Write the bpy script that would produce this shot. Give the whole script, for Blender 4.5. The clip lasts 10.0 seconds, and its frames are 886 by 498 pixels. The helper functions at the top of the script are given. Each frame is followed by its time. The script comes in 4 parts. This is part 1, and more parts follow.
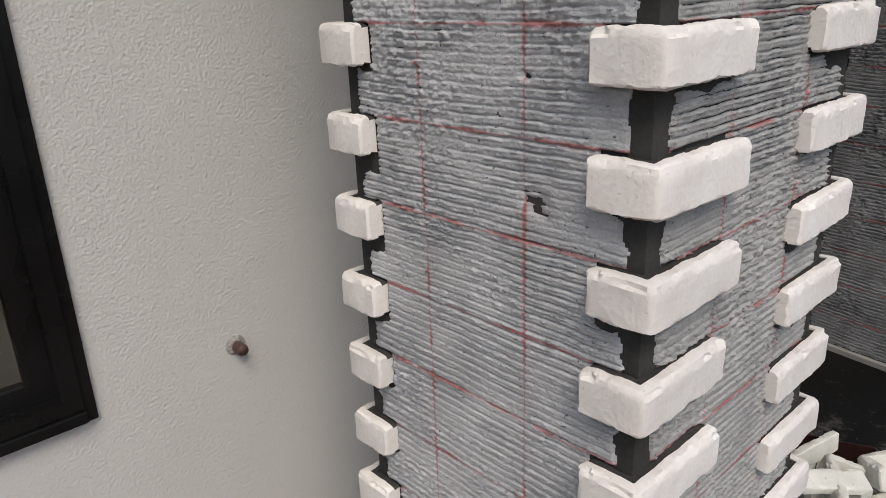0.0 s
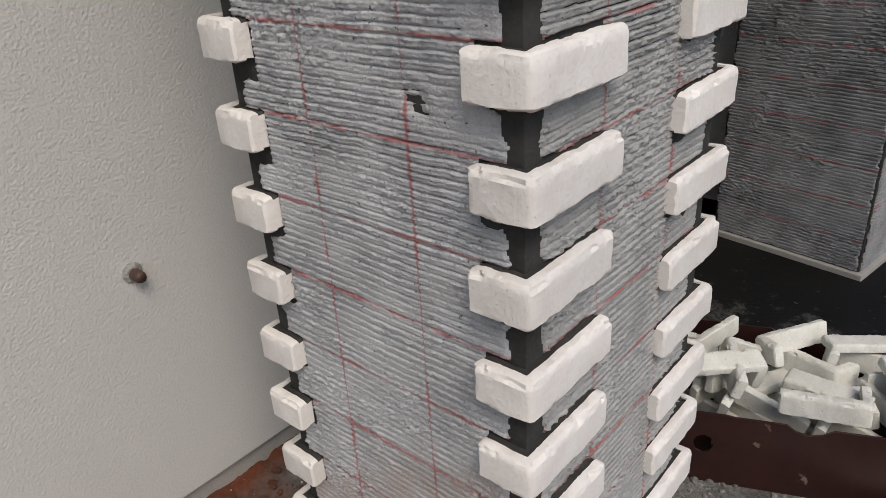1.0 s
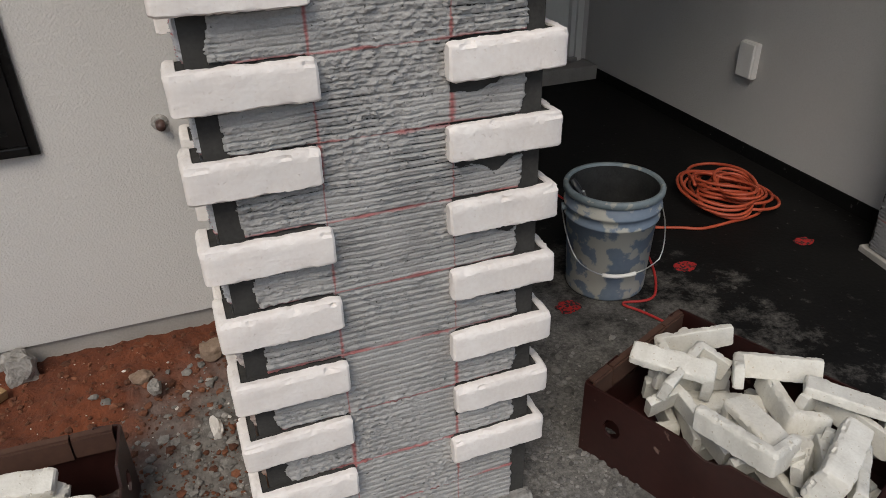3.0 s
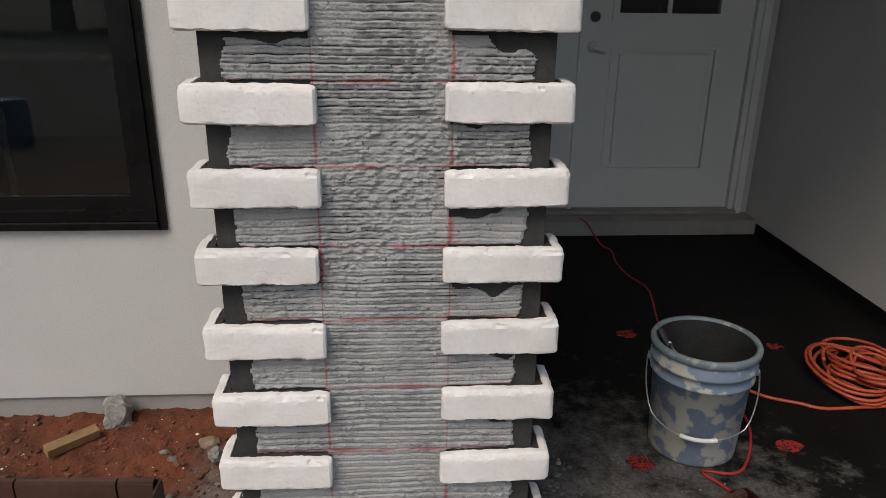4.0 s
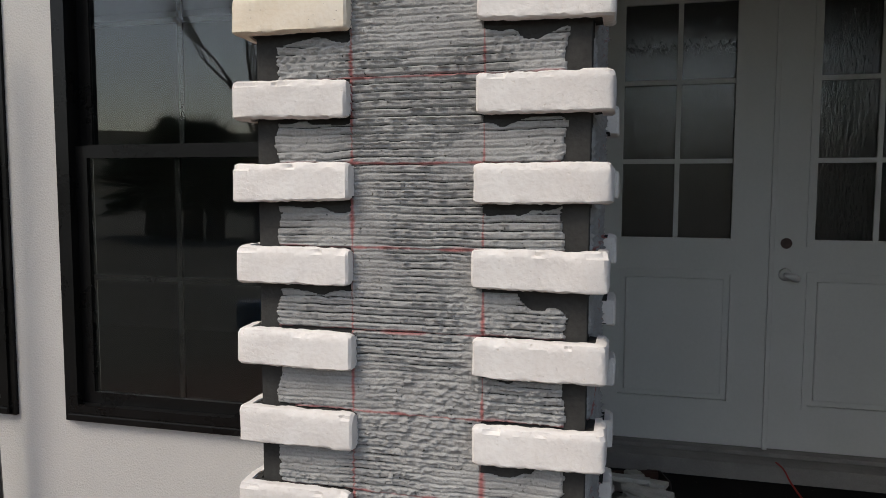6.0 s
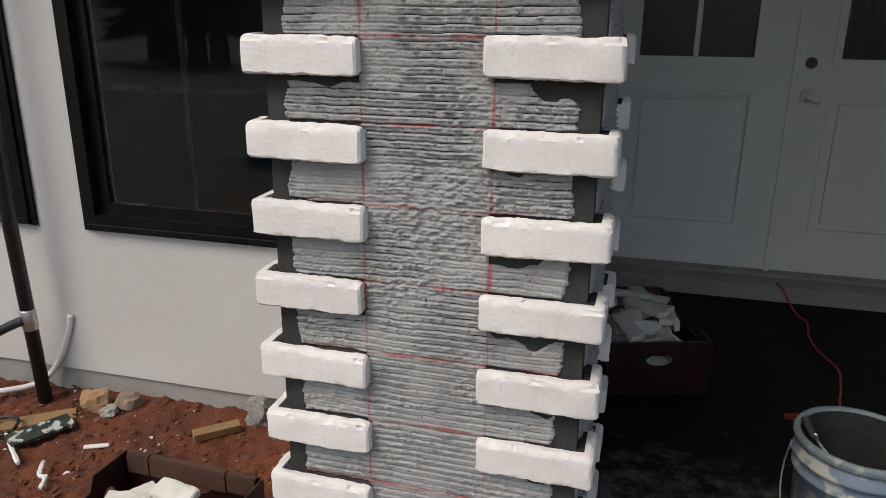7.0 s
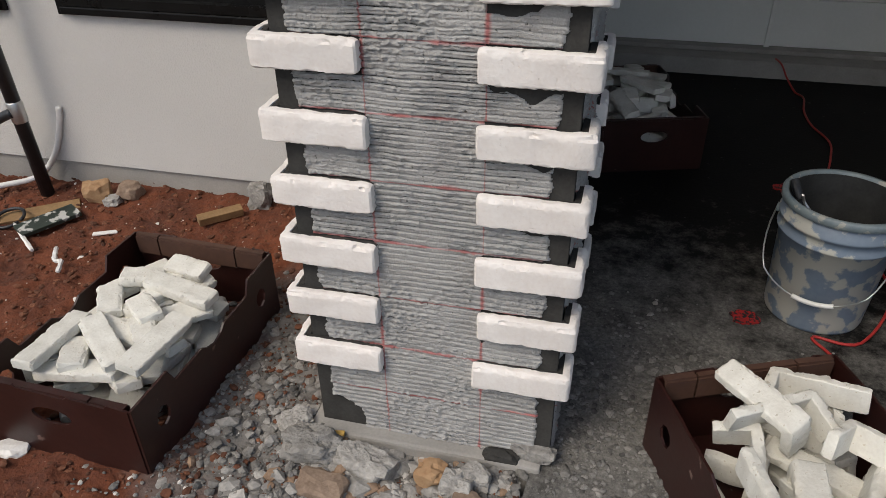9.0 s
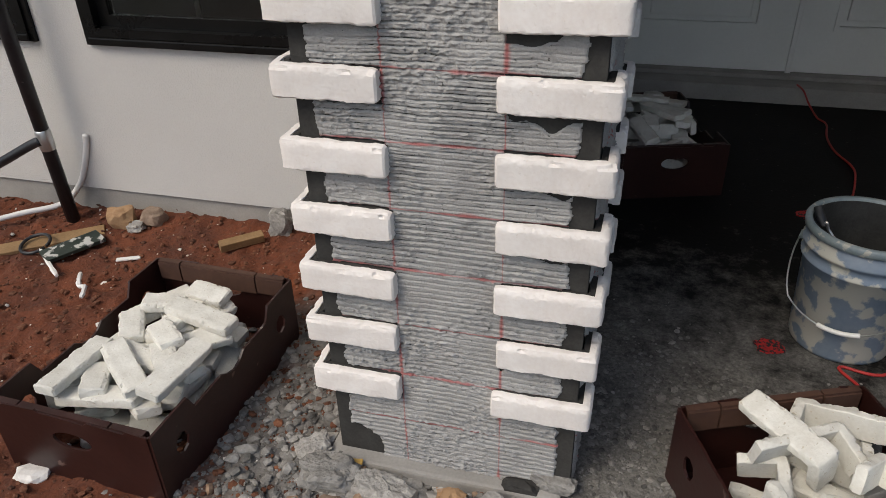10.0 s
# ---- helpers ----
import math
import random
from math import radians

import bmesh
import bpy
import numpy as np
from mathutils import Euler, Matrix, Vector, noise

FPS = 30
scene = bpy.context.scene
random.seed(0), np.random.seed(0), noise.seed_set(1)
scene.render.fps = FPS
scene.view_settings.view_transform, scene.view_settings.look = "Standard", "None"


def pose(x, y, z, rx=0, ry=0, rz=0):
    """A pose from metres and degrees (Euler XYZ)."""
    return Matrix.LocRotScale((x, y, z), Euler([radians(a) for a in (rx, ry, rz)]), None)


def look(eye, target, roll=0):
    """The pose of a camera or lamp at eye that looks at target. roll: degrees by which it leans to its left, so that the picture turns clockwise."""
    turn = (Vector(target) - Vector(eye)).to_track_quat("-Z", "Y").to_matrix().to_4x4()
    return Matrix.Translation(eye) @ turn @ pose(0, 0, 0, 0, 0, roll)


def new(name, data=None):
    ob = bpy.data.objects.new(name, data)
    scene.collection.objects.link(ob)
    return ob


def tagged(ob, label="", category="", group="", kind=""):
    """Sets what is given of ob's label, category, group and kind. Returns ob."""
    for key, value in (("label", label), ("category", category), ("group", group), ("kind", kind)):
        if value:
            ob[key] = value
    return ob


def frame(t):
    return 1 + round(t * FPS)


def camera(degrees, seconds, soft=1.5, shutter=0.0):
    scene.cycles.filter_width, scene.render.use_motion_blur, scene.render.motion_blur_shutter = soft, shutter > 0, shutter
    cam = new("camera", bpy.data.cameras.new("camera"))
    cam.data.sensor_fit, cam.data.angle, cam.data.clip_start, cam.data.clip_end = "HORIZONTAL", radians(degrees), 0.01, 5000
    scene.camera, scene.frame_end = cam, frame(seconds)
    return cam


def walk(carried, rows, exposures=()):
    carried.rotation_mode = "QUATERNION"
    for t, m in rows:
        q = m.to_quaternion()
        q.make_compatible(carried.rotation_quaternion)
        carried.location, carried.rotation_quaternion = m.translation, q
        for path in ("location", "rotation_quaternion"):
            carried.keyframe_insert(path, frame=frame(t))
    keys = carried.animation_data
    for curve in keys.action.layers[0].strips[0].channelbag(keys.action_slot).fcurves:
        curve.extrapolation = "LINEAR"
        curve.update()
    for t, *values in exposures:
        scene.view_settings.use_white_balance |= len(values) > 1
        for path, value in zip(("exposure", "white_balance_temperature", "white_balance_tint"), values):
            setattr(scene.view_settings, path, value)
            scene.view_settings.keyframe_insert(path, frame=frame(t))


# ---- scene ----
cam = camera(62.6, 10.0, soft=0.5)
PATH = [
    (0, (-0.928, -0.452, 1.391), (0.237, 1.028, 0.717), -2.3),
    (0.5, (-0.918, -0.415, 1.385), (0.389, 0.904, 0.64), -2.6),
    (1, (-0.876, -0.48, 1.364), (0.36, 0.817, 0.474), -3.7),
    (1.5, (-0.763, -0.717, 1.34), (0.302, 0.68, 0.384), -1.8),
    (2, (-0.597, -0.881, 1.319), (0.423, 0.524, 0.325), -1.8),
    (2.5, (-0.388, -0.92, 1.312), (0.273, 0.67, 0.294), -2.7),
    (2.7, (-0.316, -0.954, 1.329), (0.278, 0.661, 0.31), -1.0),
    (3.8, (0.051, -1.143, 1.376), (0.039, 0.679, 0.55), -4.1),
    (4, (0.1, -1.109, 1.364), (0.082, 0.765, 0.665), 0.8),
    (4.5, (0.178, -1.015, 1.41), (-0.116, 0.945, 1.14), -0.5),
    (5, (0.309, -1.015, 1.441), (-0.205, 0.906, 1.227), -2.3),
    (5.2, (0.352, -1.028, 1.429), (-0.211, 0.886, 1.284), -3.0),
    (6.3, (0.405, -1.049, 1.443), (-0.238, 0.837, 1.269), 1.3),
    (6.5, (0.402, -1.05, 1.43), (-0.205, 0.829, 1.114), 1.6),
    (7, (0.404, -1.046, 1.376), (-0.235, 0.749, 0.769), 0.5),
    (7.5, (0.404, -1.059, 1.338), (-0.26, 0.623, 0.484), -0.3),
    (8, (0.402, -1.071, 1.317), (-0.221, 0.555, 0.334), -0.7),
    (8.5, (0.404, -1.076, 1.313), (-0.176, 0.493, 0.217), -0.8),
    (9, (0.404, -1.085, 1.309), (-0.141, 0.5, 0.217), -0.9),
    (9.5, (0.409, -1.088, 1.314), (-0.15, 0.514, 0.256), -1.4),
    (10, (0.404, -1.081, 1.313), (-0.203, 0.521, 0.28), -1.7),
]

EXPOSE = [(0.0, 0.16, 6850, 10), (1.0, 0.08, 6900, 10), (2.5, -0.02, 6950, 10), (4.0, 0.02, 7000, 10), (5.0, 0.14, 7000, 10), (10.0, 0.18, 7050, 10)]
walk(cam, [(t, look(e, g, r)) for t, e, g, r in PATH], EXPOSE)

# ---- sky and sun ----
world = bpy.data.worlds.new("overcast_sky")
scene.world = world
world.use_nodes = True
wn = world.node_tree.nodes
sky = wn.new("ShaderNodeTexSky")
sky.sky_type = "NISHITA"
sky.sun_disc = False
sky.sun_elevation = radians(48)
sky.sun_rotation = radians(200)
sky.dust_density = 1.5
sky.air_density = 1.0
wn["Background"].inputs["Strength"].default_value = 0.145
world.node_tree.links.new(sky.outputs["Color"], wn["Background"].inputs["Color"])
sun = new("sun", bpy.data.lights.new("sun", "SUN"))
sun.data.energy = 1.7
sun.data.angle = radians(28)
sun.data.color = (1.0, 0.95, 0.88)
sun.matrix_basis = look((-2.6, -4.2, 6.0), (0, 0, 0))

# the house stands turned a little against the pillars
HOUSE = Matrix.Translation((-0.5, 0.857, 0)) @ Matrix.Rotation(radians(4.5), 4, "Z") @ Matrix.Translation((0.5, -0.857, 0))


# ---- materials ----
def mat(name, a, b, rough=0.8, scale=20.0, fine=150.0, bump=0.3, dist=0.002, metal=0.0, spec=0.5, speck=None, speck_scale=60.0, speck_at=0.62, rand=0.0, island=False, pit=0.0):
    """Two colours mixed by coarse and fine noise, with specks of a third and a fine relief."""
    m = bpy.data.materials.new(name)
    m.use_nodes = True
    n, l = m.node_tree.nodes, m.node_tree.links
    p = n["Principled BSDF"]
    p.inputs["Metallic"].default_value = metal
    p.inputs["Specular IOR Level"].default_value = spec
    tc = n.new("ShaderNodeTexCoord")
    big = n.new("ShaderNodeTexNoise")
    big.inputs["Scale"].default_value = scale
    big.inputs["Detail"].default_value = 6
    small = n.new("ShaderNodeTexNoise")
    small.inputs["Scale"].default_value = fine
    small.inputs["Detail"].default_value = 4
    for t in (big, small):
        l.new(tc.outputs["Object"], t.inputs["Vector"])
    add = n.new("ShaderNodeMath")
    add.operation = "MULTIPLY_ADD"
    l.new(small.outputs["Fac"], add.inputs[0])
    add.inputs[1].default_value = 0.5
    l.new(big.outputs["Fac"], add.inputs[2])
    ramp = n.new("ShaderNodeMapRange")
    ramp.inputs["From Min"].default_value = 0.5
    ramp.inputs["From Max"].default_value = 1.0
    l.new(add.outputs[0], ramp.inputs["Value"])
    mix = n.new("ShaderNodeMix")
    mix.data_type = "RGBA"
    mix.inputs[6].default_value, mix.inputs[7].default_value = (*a, 1), (*b, 1)
    l.new(ramp.outputs[0], mix.inputs[0])
    col = mix.outputs[2]
    if speck:
        sp = n.new("ShaderNodeTexNoise")
        sp.inputs["Scale"].default_value = speck_scale
        sp.inputs["Detail"].default_value = 6
        l.new(tc.outputs["Object"], sp.inputs["Vector"])
        cut = n.new("ShaderNodeMapRange")
        cut.inputs["From Min"].default_value, cut.inputs["From Max"].default_value = speck_at, speck_at + 0.05
        l.new(sp.outputs["Fac"], cut.inputs["Value"])
        m2 = n.new("ShaderNodeMix")
        m2.data_type = "RGBA"
        l.new(cut.outputs[0], m2.inputs[0])
        l.new(col, m2.inputs[6])
        m2.inputs[7].default_value = (*speck, 1)
        col = m2.outputs[2]
    if rand:
        oi = n.new("ShaderNodeNewGeometry" if island else "ShaderNodeObjectInfo")
        mr = n.new("ShaderNodeMapRange")
        mr.inputs["To Min"].default_value, mr.inputs["To Max"].default_value = 1 - rand, 1 + rand
        l.new(oi.outputs["Random Per Island" if island else "Random"], mr.inputs["Value"])
        hs = n.new("ShaderNodeHueSaturation")
        l.new(mr.outputs[0], hs.inputs["Value"])
        l.new(col, hs.inputs["Color"])
        col = hs.outputs["Color"]
    l.new(col, p.inputs["Base Color"])
    rr = n.new("ShaderNodeMapRange")
    rr.inputs["To Min"].default_value, rr.inputs["To Max"].default_value = max(0.02, rough - 0.12), min(1, rough + 0.1)
    l.new(big.outputs["Fac"], rr.inputs["Value"])
    l.new(rr.outputs[0], p.inputs["Roughness"])
    if bump:
        bp = n.new("ShaderNodeBump")
        bp.inputs["Strength"].default_value, bp.inputs["Distance"].default_value = bump, dist
        height = add.outputs[0]
        if pit and speck:
            dig = n.new("ShaderNodeMath")
            dig.operation = "MULTIPLY_ADD"
            l.new(cut.outputs[0], dig.inputs[0])
            dig.inputs[1].default_value = -pit
            l.new(height, dig.inputs[2])
            height = dig.outputs[0]
        l.new(height, bp.inputs["Height"])
        l.new(bp.outputs[0], p.inputs["Normal"])
    return m


def glass_mat(name, tint=(1, 1, 1), rough=0.0, wavy=0.0, wave_scale=40.0):
    m = bpy.data.materials.new(name)
    m.use_nodes = True
    n, l = m.node_tree.nodes, m.node_tree.links
    p = n["Principled BSDF"]
    p.inputs["Base Color"].default_value = (*tint, 1)
    p.inputs["Transmission Weight"].default_value = 1.0
    p.inputs["Roughness"].default_value = rough
    p.inputs["IOR"].default_value = 1.5
    if wavy:
        tc, mp, nz, bp = (n.new(k) for k in ("ShaderNodeTexCoord", "ShaderNodeMapping", "ShaderNodeTexNoise", "ShaderNodeBump"))
        mp.inputs["Scale"].default_value = (1, 1, 0.22)
        nz.inputs["Scale"].default_value = wave_scale
        bp.inputs["Strength"].default_value, bp.inputs["Distance"].default_value = wavy, 0.004
        l.new(tc.outputs["Object"], mp.inputs["Vector"])
        l.new(mp.outputs[0], nz.inputs["Vector"])
        l.new(nz.outputs["Fac"], bp.inputs["Height"])
        l.new(bp.outputs[0], p.inputs["Normal"])
    return m


STUCCO = mat("white_stucco", (0.53, 0.515, 0.49), (0.59, 0.575, 0.55), 0.9, 1.5, 165, 1.0, 0.0055)
CONCRETE = mat("grey_concrete", (0.26, 0.25, 0.23), (0.36, 0.345, 0.32), 0.9, 8, 160, 0.5, 0.003)
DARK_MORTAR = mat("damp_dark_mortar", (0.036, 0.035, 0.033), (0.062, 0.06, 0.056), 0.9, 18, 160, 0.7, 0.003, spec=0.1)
BRICK_WHITE = mat("white_cast_brick", (0.72, 0.665, 0.62), (0.81, 0.775, 0.735), 0.88, 16, 130, 0.8, 0.0025, speck=(0.75, 0.69, 0.635), speck_scale=170, speck_at=0.64, rand=0.05, pit=0.22)
BRICK_CREAM = mat("cream_cast_brick", (0.74, 0.62, 0.46), (0.84, 0.76, 0.64), 0.88, 9, 130, 0.7, 0.0025, speck=(0.5, 0.42, 0.34), speck_scale=150, speck_at=0.66, pit=0.25)
BRICK_LOOSE = mat("white_loose_brick", (0.58, 0.56, 0.50), (0.74, 0.73, 0.67), 0.9, 20, 120, 0.8, 0.003, speck=(0.55, 0.50, 0.41), speck_scale=120, speck_at=0.64, rand=0.09, pit=0.35)
BLACK_VINYL = mat("black_window_vinyl", (0.005, 0.005, 0.005), (0.010, 0.010, 0.010), 0.3, 6, 90, 0.08, 0.001, spec=0.18)
DOOR_PAINT = mat("primed_white_door", (0.71, 0.715, 0.675), (0.77, 0.775, 0.735), 0.5, 3, 60, 0.1, 0.001)
CARD = mat("brown_waxed_card", (0.019, 0.0055, 0.0045), (0.037, 0.011, 0.0085), 0.42, 7, 60, 0.25, 0.002, speck=(0.16, 0.10, 0.08), speck_scale=26, speck_at=0.69)
CARD_EDGE = mat("brown_card_inside", (0.05, 0.022, 0.014), (0.085, 0.04, 0.025), 0.75, 7, 60, 0.3, 0.002)
BUCKET = mat("blue_splattered_plastic", (0.135, 0.185, 0.25), (0.20, 0.245, 0.30), 0.6, 5, 60, 0.25, 0.002, speck=(0.42, 0.415, 0.37), speck_scale=17, speck_at=0.49)
BUCKET_RIM = mat("blue_grey_rim", (0.13, 0.175, 0.20), (0.22, 0.26, 0.27), 0.55, 20, 90, 0.3, 0.001, speck=(0.34, 0.34, 0.31), speck_scale=35, speck_at=0.58)
STEEL = mat("galvanised_wire", (0.5, 0.5, 0.5), (0.62, 0.62, 0.6), 0.4, 30, 200, 0.1, 0.0005, metal=0.9)
WHITE_PLASTIC = mat("white_plastic", (0.72, 0.71, 0.68), (0.8, 0.79, 0.76), 0.45, 12, 120, 0.15, 0.001)
CORD_ORANGE = mat("orange_cord", (0.34, 0.050, 0.022), (0.54, 0.105, 0.05), 0.5, 14, 90, 0.15, 0.001)
CORD_RED = mat("red_cord", (0.32, 0.02, 0.02), (0.45, 0.035, 0.03), 0.5, 14, 90, 0.15, 0.001)
RED_PAINT = mat("red_spray_paint", (0.24, 0.008, 0.008), (0.38, 0.013, 0.013), 0.85, 30, 200, 0.5, 0.002, speck=(0.012, 0.011, 0.011), speck_scale=110, speck_at=0.50)
BLACK_STEEL = mat("black_painted_steel", (0.008, 0.009, 0.011), (0.025, 0.027, 0.03), 0.4, 16, 120, 0.2, 0.001, speck=(0.30, 0.30, 0.30), speck_scale=45, speck_at=0.72)
STONE_TAN = mat("tan_stone", (0.30, 0.17, 0.085), (0.42, 0.27, 0.15), 0.9, 22, 130, 0.6, 0.004)
STONE_GREY = mat("grey_broken_concrete", (0.20, 0.19, 0.175), (0.40, 0.385, 0.355), 0.95, 30, 130, 1.0, 0.009, rand=0.2)
GRAVEL_GREY = mat("grey_gravel", (0.10, 0.096, 0.088), (0.27, 0.258, 0.238), 0.92, 24, 150, 0.7, 0.003, rand=0.4, island=True)
GRAVEL_BROWN = mat("brown_gravel", (0.068, 0.022, 0.010), (0.175, 0.070, 0.036), 0.92, 24, 150, 0.7, 0.003, rand=0.4, island=True)
GRAVEL_PALE = mat("pale_broken_stone", (0.20, 0.19, 0.175), (0.42, 0.405, 0.375), 0.92, 24, 150, 0.8, 0.004, rand=0.35, island=True)
STONE_WARM = mat("warm_broken_stone", (0.17, 0.105, 0.065), (0.36, 0.25, 0.17), 0.92, 24, 150, 0.8, 0.004, rand=0.3, island=True)
GRIT = mat("dark_grit", (0.07, 0.068, 0.064), (0.22, 0.213, 0.20), 0.92, 24, 150, 0.5, 0.002, rand=0.5, island=True)
CHIP_WHITE = mat("white_chips", (0.5, 0.47, 0.43), (0.7, 0.68, 0.64), 0.9, 24, 150, 0.4, 0.002, rand=0.2, island=True)
STONE_BROWN = mat("brown_rubble", (0.17, 0.115, 0.08), (0.31, 0.23, 0.17), 0.92, 24, 150, 0.7, 0.003, rand=0.2)
WOOD = mat("weathered_wood", (0.20, 0.115, 0.05), (0.33, 0.21, 0.10), 0.8, 12, 120, 0.5, 0.002)
RUST = mat("rusty_brown_pipe", (0.05, 0.025, 0.02), (0.10, 0.055, 0.045), 0.55, 40, 200, 0.4, 0.001)
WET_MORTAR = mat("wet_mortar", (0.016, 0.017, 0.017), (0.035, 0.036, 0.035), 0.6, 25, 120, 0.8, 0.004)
ROOM_DARK = mat("unlit_room_plaster", (0.28, 0.27, 0.25), (0.33, 0.32, 0.30), 0.9, 3, 50, 0.2, 0.002)
HILL = mat("scrub_hill", (0.07, 0.075, 0.045), (0.16, 0.13, 0.085), 0.95, 0.02, 0.2, 0.0)
BARK = mat("bark", (0.06, 0.045, 0.035), (0.12, 0.09, 0.07), 0.9, 10, 60, 0.4, 0.01)
LEAF = mat("palm_leaf", (0.03, 0.05, 0.02), (0.06, 0.085, 0.035), 0.6, 4, 30, 0.0)
GLASS = glass_mat("window_glass", (0.80, 0.86, 0.87))
RAIN_GLASS = glass_mat("rain_glass", (0.8, 0.82, 0.82), 0.0, 1.0, 75.0)


# ---- mesh helpers ----
def mesh_of(name, bm, material, smooth=False):
    me = bpy.data.meshes.new(name)
    bmesh.ops.recalc_face_normals(bm, faces=bm.faces[:])
    bm.to_mesh(me)
    bm.free()
    me.materials.append(material)
    if smooth:
        me.polygons.foreach_set("use_smooth", [True] * len(me.polygons))
    return me


def part(name, bm, material, parent=None, label="", m=None, smooth=False):
    """One mesh object from a bmesh (or a ready mesh), under a thing or part."""
    me = bm if isinstance(bm, bpy.types.Mesh) else mesh_of(name, bm, material, smooth)
    ob = new(name, me)
    if parent:
        ob.parent = parent
    if m is not None:
        ob.matrix_basis = m
    return tagged(ob, label)


def thing(name, m, label, category, group="", kind=""):
    ob = new(name)
    ob.empty_display_size = 0.05
    ob.matrix_basis = m
    return tagged(ob, label, category, group, kind)


def setting(name, bm, material, label, m=None, smooth=False):
    return tagged(part(name, bm, material, None, label, m, smooth), kind="structure", category=name.split("_")[0])


def box(bm, x0, x1, y0, y1, z0, z1, bevel=0.0):
    r = bmesh.ops.create_cube(bm, size=1.0, matrix=Matrix.Translation(((x0 + x1) / 2, (y0 + y1) / 2, (z0 + z1) / 2)) @ Matrix.Diagonal((x1 - x0, y1 - y0, z1 - z0, 1)))
    if bevel:
        es = list({e for v in r["verts"] for e in v.link_edges})
        bmesh.ops.bevel(bm, geom=es, offset=bevel, segments=2, affect="EDGES", profile=0.6)
    return bm


def boxed(*a, bevel=0.0):
    return box(bmesh.new(), *a, bevel=bevel)


def ellipse(cx, cy, rx, ry, n=20):
    return [(cx + rx * math.cos(2 * math.pi * i / n), cy + ry * math.sin(2 * math.pi * i / n)) for i in range(n)]


def rect(x0, x1, y0, y1):
    return [(x0, y0), (x1, y0), (x1, y1), (x0, y1)]


def panel(outline, holes, thick, m=None):
    """A flat board in the local x-z plane with holes through it, thick along +y."""
    bm = bmesh.new()
    edges = []
    for loop in [outline, *holes]:
        vs = [bm.verts.new((x, 0, z)) for x, z in loop]
        edges += [bm.edges.new((vs[i], vs[(i + 1) % len(vs)])) for i in range(len(vs))]
    bmesh.ops.triangle_fill(bm, edges=edges, use_beauty=True, use_dissolve=False)
    got = bmesh.ops.extrude_face_region(bm, geom=bm.faces[:])
    bmesh.ops.translate(bm, vec=(0, thick, 0), verts=[v for v in got["geom"] if isinstance(v, bmesh.types.BMVert)])
    if m is not None:
        bmesh.ops.transform(bm, matrix=m, verts=bm.verts[:])
    return bm


def tube(bm, pts, r, seg=8, cap=True):
    """A round tube along a line of points; r may be a list."""
    pts = [Vector(p) for p in pts]
    rs = r if isinstance(r, (list, tuple)) else [r] * len(pts)
    rings, up = [], Vector((0.13, 0.21, 0.97))
    for i, p in enumerate(pts):
        d = (pts[min(i + 1, len(pts) - 1)] - pts[max(i - 1, 0)]).normalized()
        a = d.cross(up)
        if a.length < 0.05:
            a = d.cross(Vector((1, 0, 0)))
        a.normalize()
        b = d.cross(a)
        rings.append([bm.verts.new(p + rs[i] * (a * math.cos(2 * math.pi * k / seg) + b * math.sin(2 * math.pi * k / seg))) for k in range(seg)])
    for u, v in zip(rings, rings[1:]):
        for k in range(seg):
            bm.faces.new((u[k], u[(k + 1) % seg], v[(k + 1) % seg], v[k]))
    if cap:
        bm.faces.new(rings[0][::-1])
        bm.faces.new(rings[-1])
    return bm


def lathe(profile, seg=48, caps=True):
    """Turns (radius, height) pairs round the z axis."""
    bm = bmesh.new()
    rings = [[bm.verts.new((r * math.cos(2 * math.pi * k / seg), r * math.sin(2 * math.pi * k / seg), z)) for k in range(seg)] for r, z in profile]
    for u, v in zip(rings, rings[1:]):
        for k in range(seg):
            bm.faces.new((u[k], u[(k + 1) % seg], v[(k + 1) % seg], v[k]))
    if caps:
        bm.faces.new(rings[0][::-1])
        bm.faces.new(rings[-1])
    return bm


def smooth_line(pts, n=8):
    """A Catmull-Rom line through the points."""
    P = [Vector(p) for p in pts]
    out = []
    for i in range(len(P) - 1):
        a, b, c, d = P[max(i - 1, 0)], P[i], P[i + 1], P[min(i + 2, len(P) - 1)]
        for k in range(n):
            t = k / n
            out.append(0.5 * (2 * b + (c - a) * t + (2 * a - 5 * b + 4 * c - d) * t * t + (3 * b - a - 3 * c + d) * t ** 3))
    return out + [P[-1]]


TABLES = {}


def value_noise(x, y, seed):
    """Smooth value noise on arrays."""
    if seed not in TABLES:
        TABLES[seed] = np.random.RandomState(seed).rand(64, 64)
    table = TABLES[seed]
    xi, yi = np.floor(x).astype(int), np.floor(y).astype(int)
    fx, fy = x - xi, y - yi
    fx, fy = fx * fx * (3 - 2 * fx), fy * fy * (3 - 2 * fy)
    g = lambda i, j: table[(xi + i) % 64, (yi + j) % 64]
    return (g(0, 0) * (1 - fx) + g(1, 0) * fx) * (1 - fy) + (g(0, 1) * (1 - fx) + g(1, 1) * fx) * fy


def fbm(x, y, seed, octaves=4):
    total, amp, norm = 0, 1.0, 0
    for o in range(octaves):
        total = total + amp * value_noise(x * 2 ** o + 17.3 * o, y * 2 ** o + 5.1 * o, seed + o)
        norm += amp
        amp *= 0.5
    return total / norm


